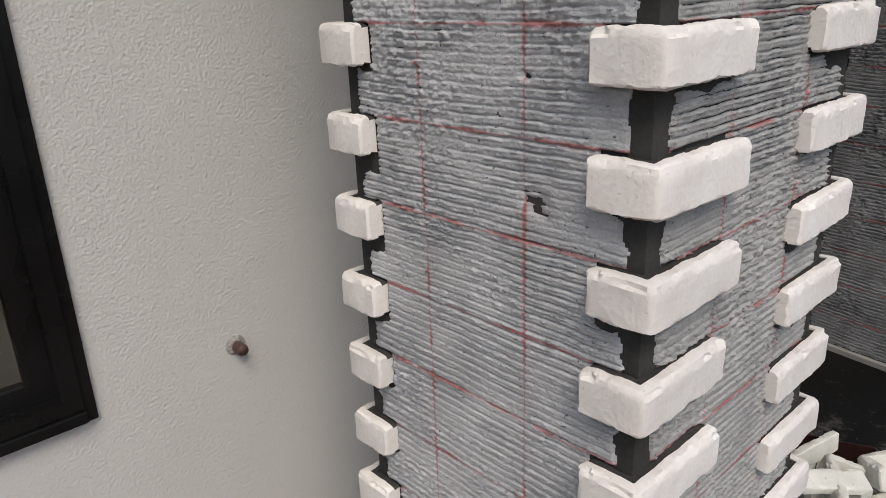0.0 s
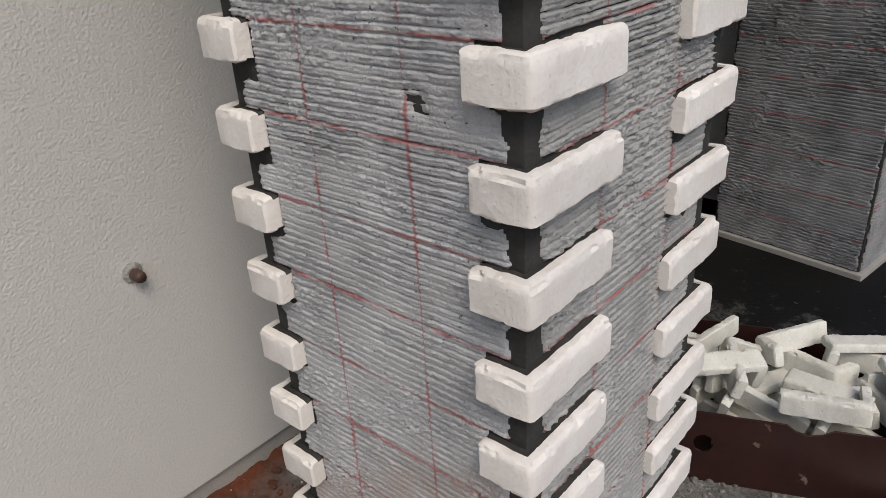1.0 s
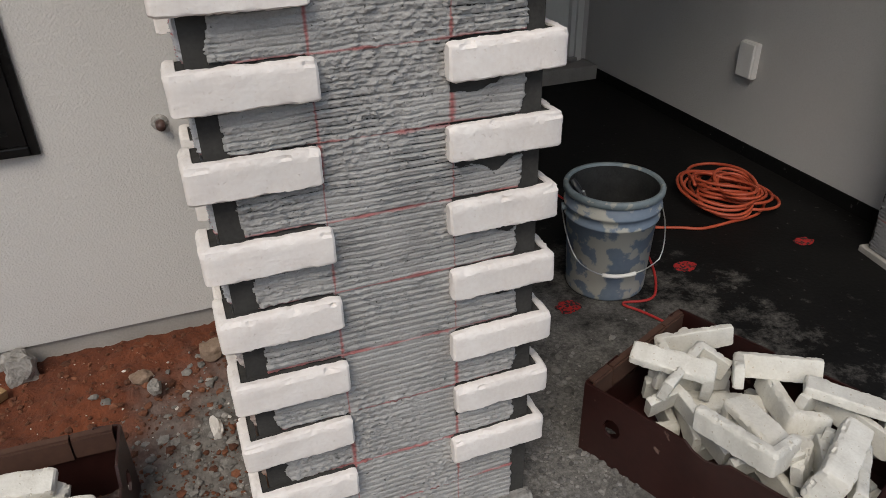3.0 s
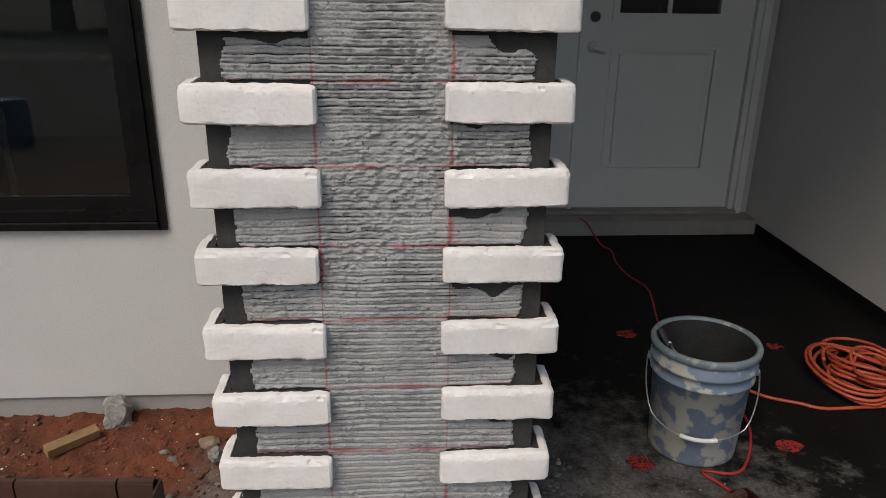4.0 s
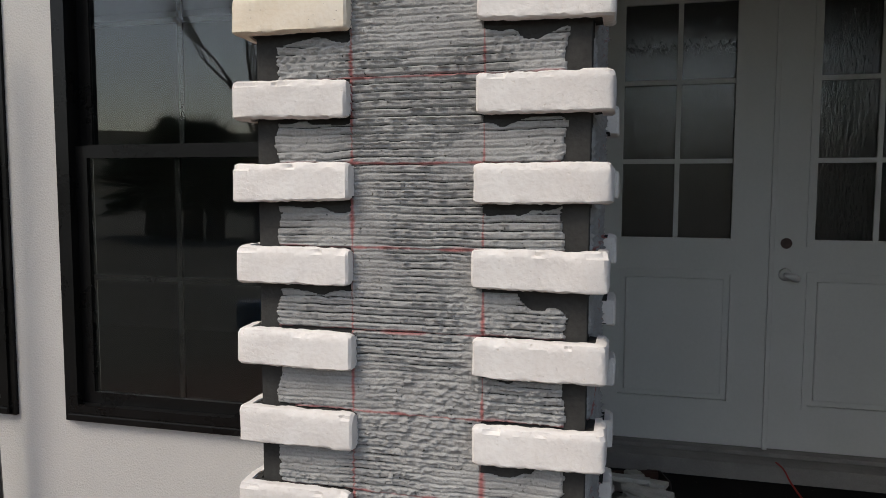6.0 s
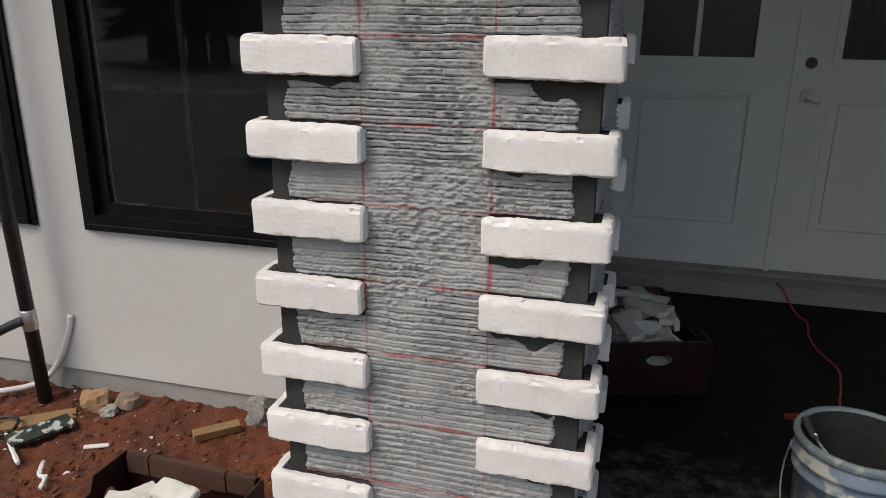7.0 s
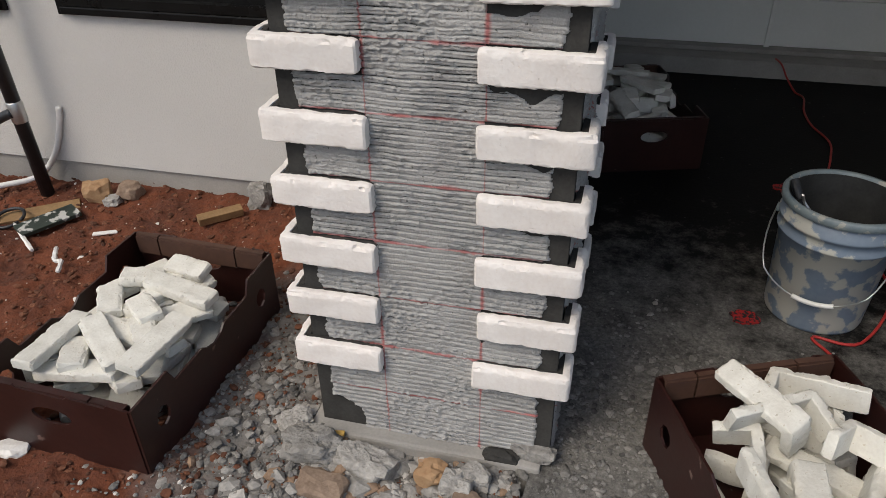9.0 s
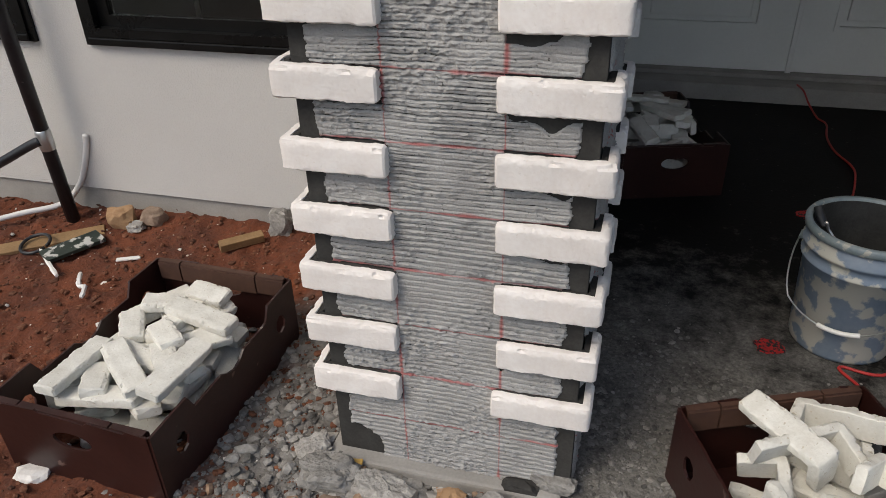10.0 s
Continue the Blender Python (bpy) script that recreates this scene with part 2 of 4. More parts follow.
def grid_mesh(name, X, Y, Z, material, smooth=True):
    """A sheet through arrays of the same shape."""
    r, c = X.shape
    me = bpy.data.meshes.new(name)
    i = np.arange(r * c).reshape(r, c)
    quads = np.stack([i[:-1, :-1], i[:-1, 1:], i[1:, 1:], i[1:, :-1]], -1).reshape(-1, 4)
    me.from_pydata(np.stack([X, Y, Z], -1).reshape(-1, 3).tolist(), [], quads.tolist())
    me.materials.append(material)
    me.polygons.foreach_set("use_smooth", [smooth] * len(me.polygons))
    return me


# ---- ground ----
def spread(lo, hi, step, far, n):
    inner = np.arange(lo, hi + step / 2, step)
    out = np.geomspace(step, far, n)
    return np.concatenate([(lo - np.cumsum(out))[::-1], inner, hi + np.cumsum(out)])


def soil_height(x, y):
    near = np.clip((y - 0.3) / 0.5, 0, 1)
    h = 0.012 - 0.032 * np.exp(-((x + 0.02) ** 2 + (y + 0.08) ** 2) / 0.08) + 0.045 * near * np.clip((x + 2.4) / 1.5, 0.2, 1)
    h = h + 0.035 * (fbm(x * 3, y * 3, 3) - 0.5) + 0.026 * (fbm(x * 14, y * 14, 9) - 0.5) + 0.026 * (fbm(x * 42, y * 42, 13, 3) - 0.5)
    return np.where((x > 0.2) & (x < 1.69) & (y < 0.7) | (y > 0.07) & (x > 0.2) & (x < 2.3) | (y > 0.98) & (x > -3) & (x < 2.5), -0.14, h - 0.045 * (x > 1.6))


def soil_mat():
    m = mat("red_earth_and_grey_rubble", (0.060, 0.016, 0.0065), (0.17, 0.047, 0.0175), 0.95, 6, 90, 1.0, 0.010, speck=(0.36, 0.27, 0.21), speck_scale=75, speck_at=0.70)
    n, l = m.node_tree.nodes, m.node_tree.links
    p = n["Principled BSDF"]
    red = p.inputs["Base Color"].links[0].from_socket
    tc = n.new("ShaderNodeTexCoord")
    sep = n.new("ShaderNodeVectorMath")
    sep.operation = "DISTANCE"
    sep.inputs[1].default_value = (-0.05, 0.18, 0)
    l.new(tc.outputs["Object"], sep.inputs[0])
    nz = n.new("ShaderNodeTexNoise")
    nz.inputs["Scale"].default_value, nz.inputs["Detail"].default_value = 6, 6
    l.new(tc.outputs["Object"], nz.inputs["Vector"])
    add = n.new("ShaderNodeMath")
    add.operation = "MULTIPLY_ADD"
    l.new(nz.outputs["Fac"], add.inputs[0])
    add.inputs[1].default_value = 0.55
    l.new(sep.outputs["Value"], add.inputs[2])
    mr = n.new("ShaderNodeMapRange")
    mr.inputs["From Min"].default_value, mr.inputs["From Max"].default_value = 0.78, 1.04
    l.new(add.outputs[0], mr.inputs["Value"])
    g = n.new("ShaderNodeTexNoise")
    g.inputs["Scale"].default_value, g.inputs["Detail"].default_value = 45, 5
    l.new(tc.outputs["Object"], g.inputs["Vector"])
    gr = n.new("ShaderNodeMix")
    gr.data_type = "RGBA"
    gr.inputs[6].default_value, gr.inputs[7].default_value = (0.035, 0.030, 0.027, 1), (0.25, 0.235, 0.215, 1)
    l.new(g.outputs["Fac"], gr.inputs[0])
    mx = n.new("ShaderNodeMix")
    mx.data_type = "RGBA"
    l.new(mr.outputs[0], mx.inputs[0])
    l.new(gr.outputs[2], mx.inputs[6])
    l.new(red, mx.inputs[7])
    far = n.new("ShaderNodeMapRange")
    far.inputs["From Min"].default_value, far.inputs["From Max"].default_value = 2.6, 4.5
    l.new(add.outputs[0], far.inputs["Value"])
    m4 = n.new("ShaderNodeMix")
    m4.data_type = "RGBA"
    l.new(far.outputs[0], m4.inputs[0])
    l.new(mx.outputs[2], m4.inputs[6])
    m4.inputs[7].default_value = (0.10, 0.095, 0.075, 1)
    l.new(m4.outputs[2], p.inputs["Base Color"])
    return m


gx, gy = spread(-2.7, 0.30, 0.011, 260, 60), spread(-1.0, 0.97, 0.011, 260, 60)
GX, GY = np.meshgrid(gx, gy)
SOIL = soil_mat()
setting("ground", grid_mesh("ground", GX, GY, soil_height(GX, GY), SOIL), None, "red earth with grey rubble and pebbles")


# ---- porch slab ----
def slab_mat():
    m = mat("black_membrane_floor", (0.0028, 0.0028, 0.003), (0.0085, 0.0083, 0.008), 0.7, 4, 70, 0.6, 0.003, spec=0.15, speck=(0.06, 0.058, 0.055), speck_scale=40, speck_at=0.68)
    n, l = m.node_tree.nodes, m.node_tree.links
    p = n["Principled BSDF"]
    black = p.inputs["Base Color"].links[0].from_socket
    tc = n.new("ShaderNodeTexCoord")
    d = n.new("ShaderNodeVectorMath")
    d.operation = "DISTANCE"
    d.inputs[1].default_value = (0.38, 0.25, 0)
    l.new(tc.outputs["Object"], d.inputs[0])
    nz = n.new("ShaderNodeTexNoise")
    nz.inputs["Scale"].default_value, nz.inputs["Detail"].default_value, nz.inputs["Roughness"].default_value = 9, 10, 0.75
    l.new(tc.outputs["Object"], nz.inputs["Vector"])
    add = n.new("ShaderNodeMath")
    add.operation = "MULTIPLY_ADD"
    l.new(nz.outputs["Fac"], add.inputs[0])
    add.inputs[1].default_value = -2.4
    l.new(d.outputs["Value"], add.inputs[2])
    mr = n.new("ShaderNodeMapRange")
    mr.inputs["From Min"].default_value, mr.inputs["From Max"].default_value = -1.05, -0.25
    l.new(add.outputs[0], mr.inputs["Value"])
    mx = n.new("ShaderNodeMix")
    mx.data_type = "RGBA"
    l.new(mr.outputs[0], mx.inputs[0])
    fine = n.new("ShaderNodeTexNoise")
    fine.inputs["Scale"].default_value, fine.inputs["Detail"].default_value, fine.inputs["Roughness"].default_value = 85, 10, 0.75
    l.new(tc.outputs["Object"], fine.inputs["Vector"])
    cut = n.new("ShaderNodeMapRange")
    cut.inputs["From Min"].default_value, cut.inputs["From Max"].default_value = 0.30, 0.70
    l.new(fine.outputs["Fac"], cut.inputs["Value"])
    dust = n.new("ShaderNodeMix")
    dust.data_type = "RGBA"
    dust.inputs[6].default_value, dust.inputs[7].default_value = (0.055, 0.053, 0.05, 1), (0.27, 0.26, 0.24, 1)
    l.new(cut.outputs[0], dust.inputs[0])
    l.new(dust.outputs[2], mx.inputs[6])
    l.new(black, mx.inputs[7])
    l.new(mx.outputs[2], p.inputs["Base Color"])
    return m


SLAB = slab_mat()
bm = bmesh.new()
for x0, x1, y0, y1 in ((0.225, 1.71, -6.0, 0.62), (1.71, 2.12, 0.04, 0.62), (-0.05, 2.12, 0.62, 0.96), (-0.75, 2.12, 0.96, 3.2)):
    box(bm, x0, x1, y0, y1, -0.16, 0.0)
setting("floor", bm, SLAB, "black membrane porch slab with grey dust")


# ---- house shell ----
WALL_Y = 0.892
WIN = [(-1.555, -0.712, 0.672, 2.45), (-2.60, -1.757, 0.672, 2.45)]
WALL_END = 0.02
setting("wall_front", panel(rect(-7.0, WALL_END, 0.12, 3.3), [rect(*w) for w in WIN], 0.16, Matrix.Translation((0, WALL_Y, 0))), STUCCO, "white stucco house wall with two windows", HOUSE)
setting("wall_footing", boxed(-7.0, WALL_END - 0.015, 0.905, 1.035, -0.3, 0.118), CONCRETE, "bare grey concrete footing under the stucco", HOUSE)
setting("wall_return", boxed(-0.56, -0.42, 1.053, 2.85, -0.15, 2.78), STUCCO, "white stucco side wall of the porch", HOUSE)
DOOR_X0, DOOR_X1, DOOR_Z0, DOOR_Z1 = 0.015, 1.895, 0.10, 2.54
setting("wall_doors", panel(rect(-0.56, 2.175, -0.15, 2.78), [rect(DOOR_X0 - 0.05, DOOR_X1 + 0.05, DOOR_Z0 - 0.09, DOOR_Z1 + 0.05)], 0.16, Matrix.Translation((0, 2.85, 0))), STUCCO, "white stucco wall round the doors", HOUSE)
setting("wall_side", boxed(2.015, 2.175, 0.52, 2.85, 0.06, 2.78), STUCCO, "white stucco porch side wall", HOUSE)
setting("trim_side", boxed(2.007, 2.165, 0.53, 2.845, -0.12, 0.06), SLAB, "black waterproofing band at the wall foot", HOUSE)
setting("wall_outer", boxed(2.175, 7.0, 0.52, 0.68, -0.2, 3.3), STUCCO, "white stucco house wall beyond the porch", HOUSE)
# ceiling is out of view, added to keep daylight off the porch
setting("ceiling", boxed(-0.7, 2.6, -0.35, 3.2, 2.78, 2.96), STUCCO, "unseen white porch ceiling, added to shade the porch", HOUSE)
setting("roof", boxed(-8.0, 8.0, 0.4, 8.0, 3.3, 3.5), CONCRETE, "flat roof slab of the house", HOUSE)
setting("step", boxed(-0.41, 2.006, 2.69, 2.95, -0.12, 0.085, bevel=0.006), CONCRETE, "grey concrete sill step under the doors", HOUSE)


def room(name, x0, x1, y0, y1, z0, z1, label):
    """An unlit room behind openings, open to the front."""
    bm = bmesh.new()
    t = 0.08
    box(bm, x0, x1, y1, y1 + t, z0, z1)
    box(bm, x0 - t, x0, y0, y1 + t, z0, z1)
    box(bm, x1, x1 + t, y0, y1 + t, z0, z1)
    box(bm, x0 - t, x1 + t, y0, y1 + t, z0 - t, z0)
    box(bm, x0 - t, x1 + t, y0, y1 + t, z1, z1 + t)
    setting(name, bm, ROOM_DARK, label, HOUSE)


room("wall_room", -6.8, -0.66, 1.06, 5.2, 0.05, 3.15, "unlit plastered room behind the windows")
room("wall_hall", -0.35, 2.0, 3.02, 6.0, 0.05, 2.75, "unlit hall behind the doors")


# ---- windows ----
def window(name, x0, x1, z0, z1):
    w = thing(name, HOUSE @ Matrix.Translation((0, WALL_Y, 0)), "black vinyl single-hung window with grilles, closed", "window", kind="structure")
    mid = 1.56
    fr = part("window_frame", panel(rect(x0, x1, z0, z1), [rect(x0 + 0.048, x1 - 0.048, z0 + 0.05, z1 - 0.048)], 0.09, Matrix.Translation((0, -0.012, 0))), BLACK_VINYL, w)
    part("nail_trim", panel(rect(x0 + 0.022, x1 - 0.022, z0 + 0.03, z1 - 0.022), [rect(x0 + 0.055, x1 - 0.055, z0 + 0.058, z1 - 0.055)], 0.03, Matrix.Translation((0, -0.02, 0))), BLACK_VINYL, fr)
    part("window_sill", boxed(x0 + 0.02, x1 - 0.02, -0.026, 0.03, z0 + 0.004, z0 + 0.028, bevel=0.004), BLACK_VINYL, w)
    for nm, a, b, dy in (("lower_sash", z0 + 0.05, mid + 0.02, 0.012), ("upper_sash", mid - 0.02, z1 - 0.05, 0.042)):
        s = part(nm, panel(rect(x0 + 0.05, x1 - 0.05, a, b), [rect(x0 + 0.096, x1 - 0.096, a + 0.045, b - 0.04)], 0.03, Matrix.Translation((0, dy, 0))), BLACK_VINYL, w)
        cx, cz = (x0 + x1) / 2, (a + b) / 2
        pane = part("pane", boxed(x0 + 0.09, x1 - 0.09, dy + 0.008, dy + 0.012, a + 0.04, b - 0.035), GLASS, s)
        pane.visible_shadow = False
        part("grille_bar", boxed(cx - 0.009, cx + 0.009, dy + 0.014, dy + 0.022, a + 0.045, b - 0.04), BLACK_VINYL, s)
        part("grille_bar", boxed(x0 + 0.096, x1 - 0.096, dy + 0.0145, dy + 0.0215, cz - 0.009, cz + 0.009), BLACK_VINYL, s)


window("window_1", *WIN[0])
window("window_2", *WIN[1])


# ---- double doors ----
def door_leaf(name, x0, x1):
    d = thing(name, HOUSE @ Matrix.Translation((0, 2.87, 0)), "primed white entry door with divided glass, closed", "door", kind="structure")
    a, b = x0 + 0.004, x1 - 0.004
    lx0, lx1, lz0, lz1 = x0 + 0.188, x1 - 0.188, 1.19, 2.40
    px0, px1, pz0, pz1 = x0 + 0.172, x1 - 0.172, 0.33, 1.03
    part("slab", panel(rect(a, b, DOOR_Z0 + 0.012, DOOR_Z1), [rect(lx0, lx1, lz0, lz1), rect(px0, px1, pz0, pz1)], 0.044), DOOR_PAINT, d)
    part("raised_panel", box(boxed(px0, px1, 0.020, 0.036, pz0, pz1), px0 + 0.05, px1 - 0.05, 0.004, 0.03, pz0 + 0.045, pz1 - 0.045, bevel=0.006), DOOR_PAINT, d)
    part("panel_moulding", panel(rect(px0 - 0.004, px1 + 0.004, pz0 - 0.004, pz1 + 0.004), [rect(px0 + 0.02, px1 - 0.02, pz0 + 0.02, pz1 - 0.02)], 0.02, Matrix.Translation((0, -0.009, 0))), DOOR_PAINT, d)
    part("lite_frame", panel(rect(lx0 - 0.028, lx1 + 0.028, lz0 - 0.028, lz1 + 0.028), [rect(lx0 + 0.008, lx1 - 0.008, lz0 + 0.008, lz1 - 0.008)], 0.02, Matrix.Translation((0, -0.012, 0))), DOOR_PAINT, d)
    cx = (lx0 + lx1) / 2
    h = (lz1 - lz0) / 3
    part("muntin", boxed(cx - 0.012, cx + 0.012, 0.0, 0.014, lz0, lz1), DOOR_PAINT, d)
    for k in (1, 2):
        part("muntin", boxed(lx0, lx1, 0.001, 0.013, lz0 + k * h - 0.012, lz0 + k * h + 0.012), DOOR_PAINT, d)
    for i in range(2):
        for k in range(3):
            pn = part("pane", boxed((lx0, cx)[i] + 0.001, (cx, lx1)[i] - 0.001, 0.018, 0.022, lz0 + k * h, lz0 + (k + 1) * h), RAIN_GLASS, d)
            pn.visible_shadow = False
    return d


MIDX = 0.952
door_leaf("door_1", DOOR_X0, MIDX)
d2 = door_leaf("door_2", MIDX, DOOR_X1)
# solid disc on the door face; its dark colour is the bolt hole's shade
bm = bmesh.new()
bmesh.ops.create_cone(bm, cap_ends=True, segments=24, radius1=0.027, radius2=0.027, depth=0.006, matrix=Matrix.Translation((MIDX + 0.068, -0.003, 1.178)) @ Matrix.Rotation(radians(90), 4, "X"))
part("bolt_hole", bm, RUST, d2, "dark disc coloured as the shaded deadbolt hole")
bm = bmesh.new()
bmesh.ops.create_cone(bm, cap_ends=True, segments=16, radius1=0.032, radius2=0.026, depth=0.02, matrix=Matrix.Translation((MIDX + 0.068, -0.010, 1.02)) @ Matrix.Rotation(radians(90), 4, "X"))
tube(bm, [(MIDX + 0.068, -0.015, 1.02), (MIDX + 0.068, -0.05, 1.02), (MIDX + 0.10, -0.055, 1.012), (MIDX + 0.125, -0.05, 1.0)], [0.012, 0.012, 0.02, 0.014], 10)
part("latch", bm, WHITE_PLASTIC, d2, "latch wrapped in pale plastic", smooth=True)
fr = thing("door_frame", HOUSE @ Matrix.Translation((0, 2.85, 0)), "primed white door frame round both leaves", "door frame", kind="structure")
part("jamb", panel([(DOOR_X0 - 0.05, 0.085), (DOOR_X0, 0.085), (DOOR_X0, DOOR_Z1 + 0.003), (DOOR_X1, DOOR_Z1 + 0.003), (DOOR_X1, 0.085), (DOOR_X1 + 0.05, 0.085), (DOOR_X1 + 0.05, DOOR_Z1 + 0.05), (DOOR_X0 - 0.05, DOOR_Z1 + 0.05)], [], 0.12, Matrix.Translation((0, -0.01, 0))), DOOR_PAINT, fr)
part("brickmould", panel([(DOOR_X0 - 0.09, 0.085), (DOOR_X0 - 0.045, 0.085), (DOOR_X0 - 0.045, DOOR_Z1 + 0.045), (DOOR_X1 + 0.03, DOOR_Z1 + 0.045), (DOOR_X1 + 0.03, 0.085), (DOOR_X1 + 0.07, 0.085), (DOOR_X1 + 0.07, DOOR_Z1 + 0.09), (DOOR_X0 - 0.09, DOOR_Z1 + 0.09)], [], 0.025, Matrix.Translation((0, -0.03, 0))), DOOR_PAINT, fr)
part("astragal", boxed(MIDX - 0.012, MIDX + 0.012, 0.006, 0.02, 0.105, DOOR_Z1, bevel=0.003), DOOR_PAINT, fr)
part("threshold", boxed(DOOR_X0 - 0.04, DOOR_X1 + 0.04, -0.04, 0.1, 0.086, 0.108, bevel=0.004), CONCRETE, fr, "grey door threshold")


# ---- pillars ----
Z0, COURSE, BRICK_H = 0.215, 0.134, 0.061
XL, XR, YB = -0.279, 0.262, 0.561      # core of the pillar; its front is at YF
YF = 0.027
TOP = 2.70


def coat_mat(name, lines_u, dirt, a=(0.29, 0.285, 0.275), b=(0.42, 0.415, 0.40)):
    """Grey combed mortar with red chalk lines at the courses and at the given places along the face (u = object x)."""
    m = mat(name, a, b, 0.95, 9, 240, 1.0, 0.005, speck=(0.11, 0.107, 0.10), speck_scale=150, speck_at=0.675, pit=0.7)
    n, l = m.node_tree.nodes, m.node_tree.links
    p = n["Principled BSDF"]
    col = p.inputs["Base Color"].links[0].from_socket
    tc = n.new("ShaderNodeTexCoord")
    wob = n.new("ShaderNodeTexNoise")
    wob.inputs["Scale"].default_value = 9
    l.new(tc.outputs["Object"], wob.inputs["Vector"])
    sep = n.new("ShaderNodeSeparateXYZ")
    l.new(tc.outputs["Object"], sep.inputs[0])

    def math_node(op, a, b=None, c=None):
        q = n.new("ShaderNodeMath")
        q.operation = op
        for i, v in enumerate((a, b, c)):
            if v is None:
                continue
            if isinstance(v, (int, float)):
                q.inputs[i].default_value = v
            else:
                l.new(v, q.inputs[i])
        return q.outputs[0]

    shift = math_node("MULTIPLY_ADD", wob.outputs["Fac"], 0.005, -0.0025)
    z = math_node("ADD", sep.outputs["Z"], shift)
    u = math_node("ADD", sep.outputs["X"], shift)
    ph = math_node("PINGPONG", math_node("ADD", z, -(Z0 + BRICK_H) + 10 * COURSE), COURSE / 2)
    best = math_node("ADD", ph, 0.0)
    for x in lines_u:
        best = math_node("MINIMUM", best, math_node("ABSOLUTE", math_node("ADD", u, -x)))
    patch = n.new("ShaderNodeTexNoise")
    patch.inputs["Scale"].default_value, patch.inputs["Detail"].default_value = 13, 5
    l.new(tc.outputs["Object"], patch.inputs["Vector"])
    width = math_node("MAXIMUM", math_node("MULTIPLY_ADD", patch.outputs["Fac"], 0.016, -0.0058), 0.0014)
    core = math_node("DIVIDE", best, width)
    fac = n.new("ShaderNodeMapRange")
    fac.inputs["From Min"].default_value, fac.inputs["From Max"].default_value = 1.3, 0.25
    fac.inputs["To Max"].default_value = 0.76
    l.new(core, fac.inputs["Value"])
    keep = n.new("ShaderNodeMapRange")
    keep.inputs["From Min"].default_value, keep.inputs["From Max"].default_value = 0.34, 0.56
    keep.inputs["To Min"].default_value = 0.5
    l.new(patch.outputs["Fac"], keep.inputs["Value"])
    mx = n.new("ShaderNodeMix")
    mx.data_type = "RGBA"
    l.new(math_node("MULTIPLY", fac.outputs[0], keep.outputs[0]), mx.inputs[0])
    l.new(col, mx.inputs[6])
    mx.inputs[7].default_value = (0.36, 0.065, 0.06, 1)
    out = mx.outputs[2]
    if dirt:
        soil = n.new("ShaderNodeMapRange")
        soil.inputs["From Min"].default_value, soil.inputs["From Max"].default_value = 0.66, 0.2
        soil.inputs["To Max"].default_value = 0.92
        l.new(math_node("MULTIPLY_ADD", patch.outputs["Fac"], 0.5, math_node("ADD", z, math_node("MULTIPLY", u, -0.5))), soil.inputs["Value"])
        m3 = n.new("ShaderNodeMix")
        m3.data_type = "RGBA"
        l.new(soil.outputs[0], m3.inputs[0])
        l.new(out, m3.inputs[6])
        m3.inputs[7].default_value = (0.36, 0.19, 0.10, 1)
        out = m3.outputs[2]
    l.new(out, p.inputs["Base Color"])
    return m


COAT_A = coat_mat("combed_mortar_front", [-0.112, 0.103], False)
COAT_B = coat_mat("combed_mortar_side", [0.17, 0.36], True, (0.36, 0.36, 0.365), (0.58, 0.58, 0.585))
COAT_C = coat_mat("combed_mortar_plain", [0.2, 0.4], False)
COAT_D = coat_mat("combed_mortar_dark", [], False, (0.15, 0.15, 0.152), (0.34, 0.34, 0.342))


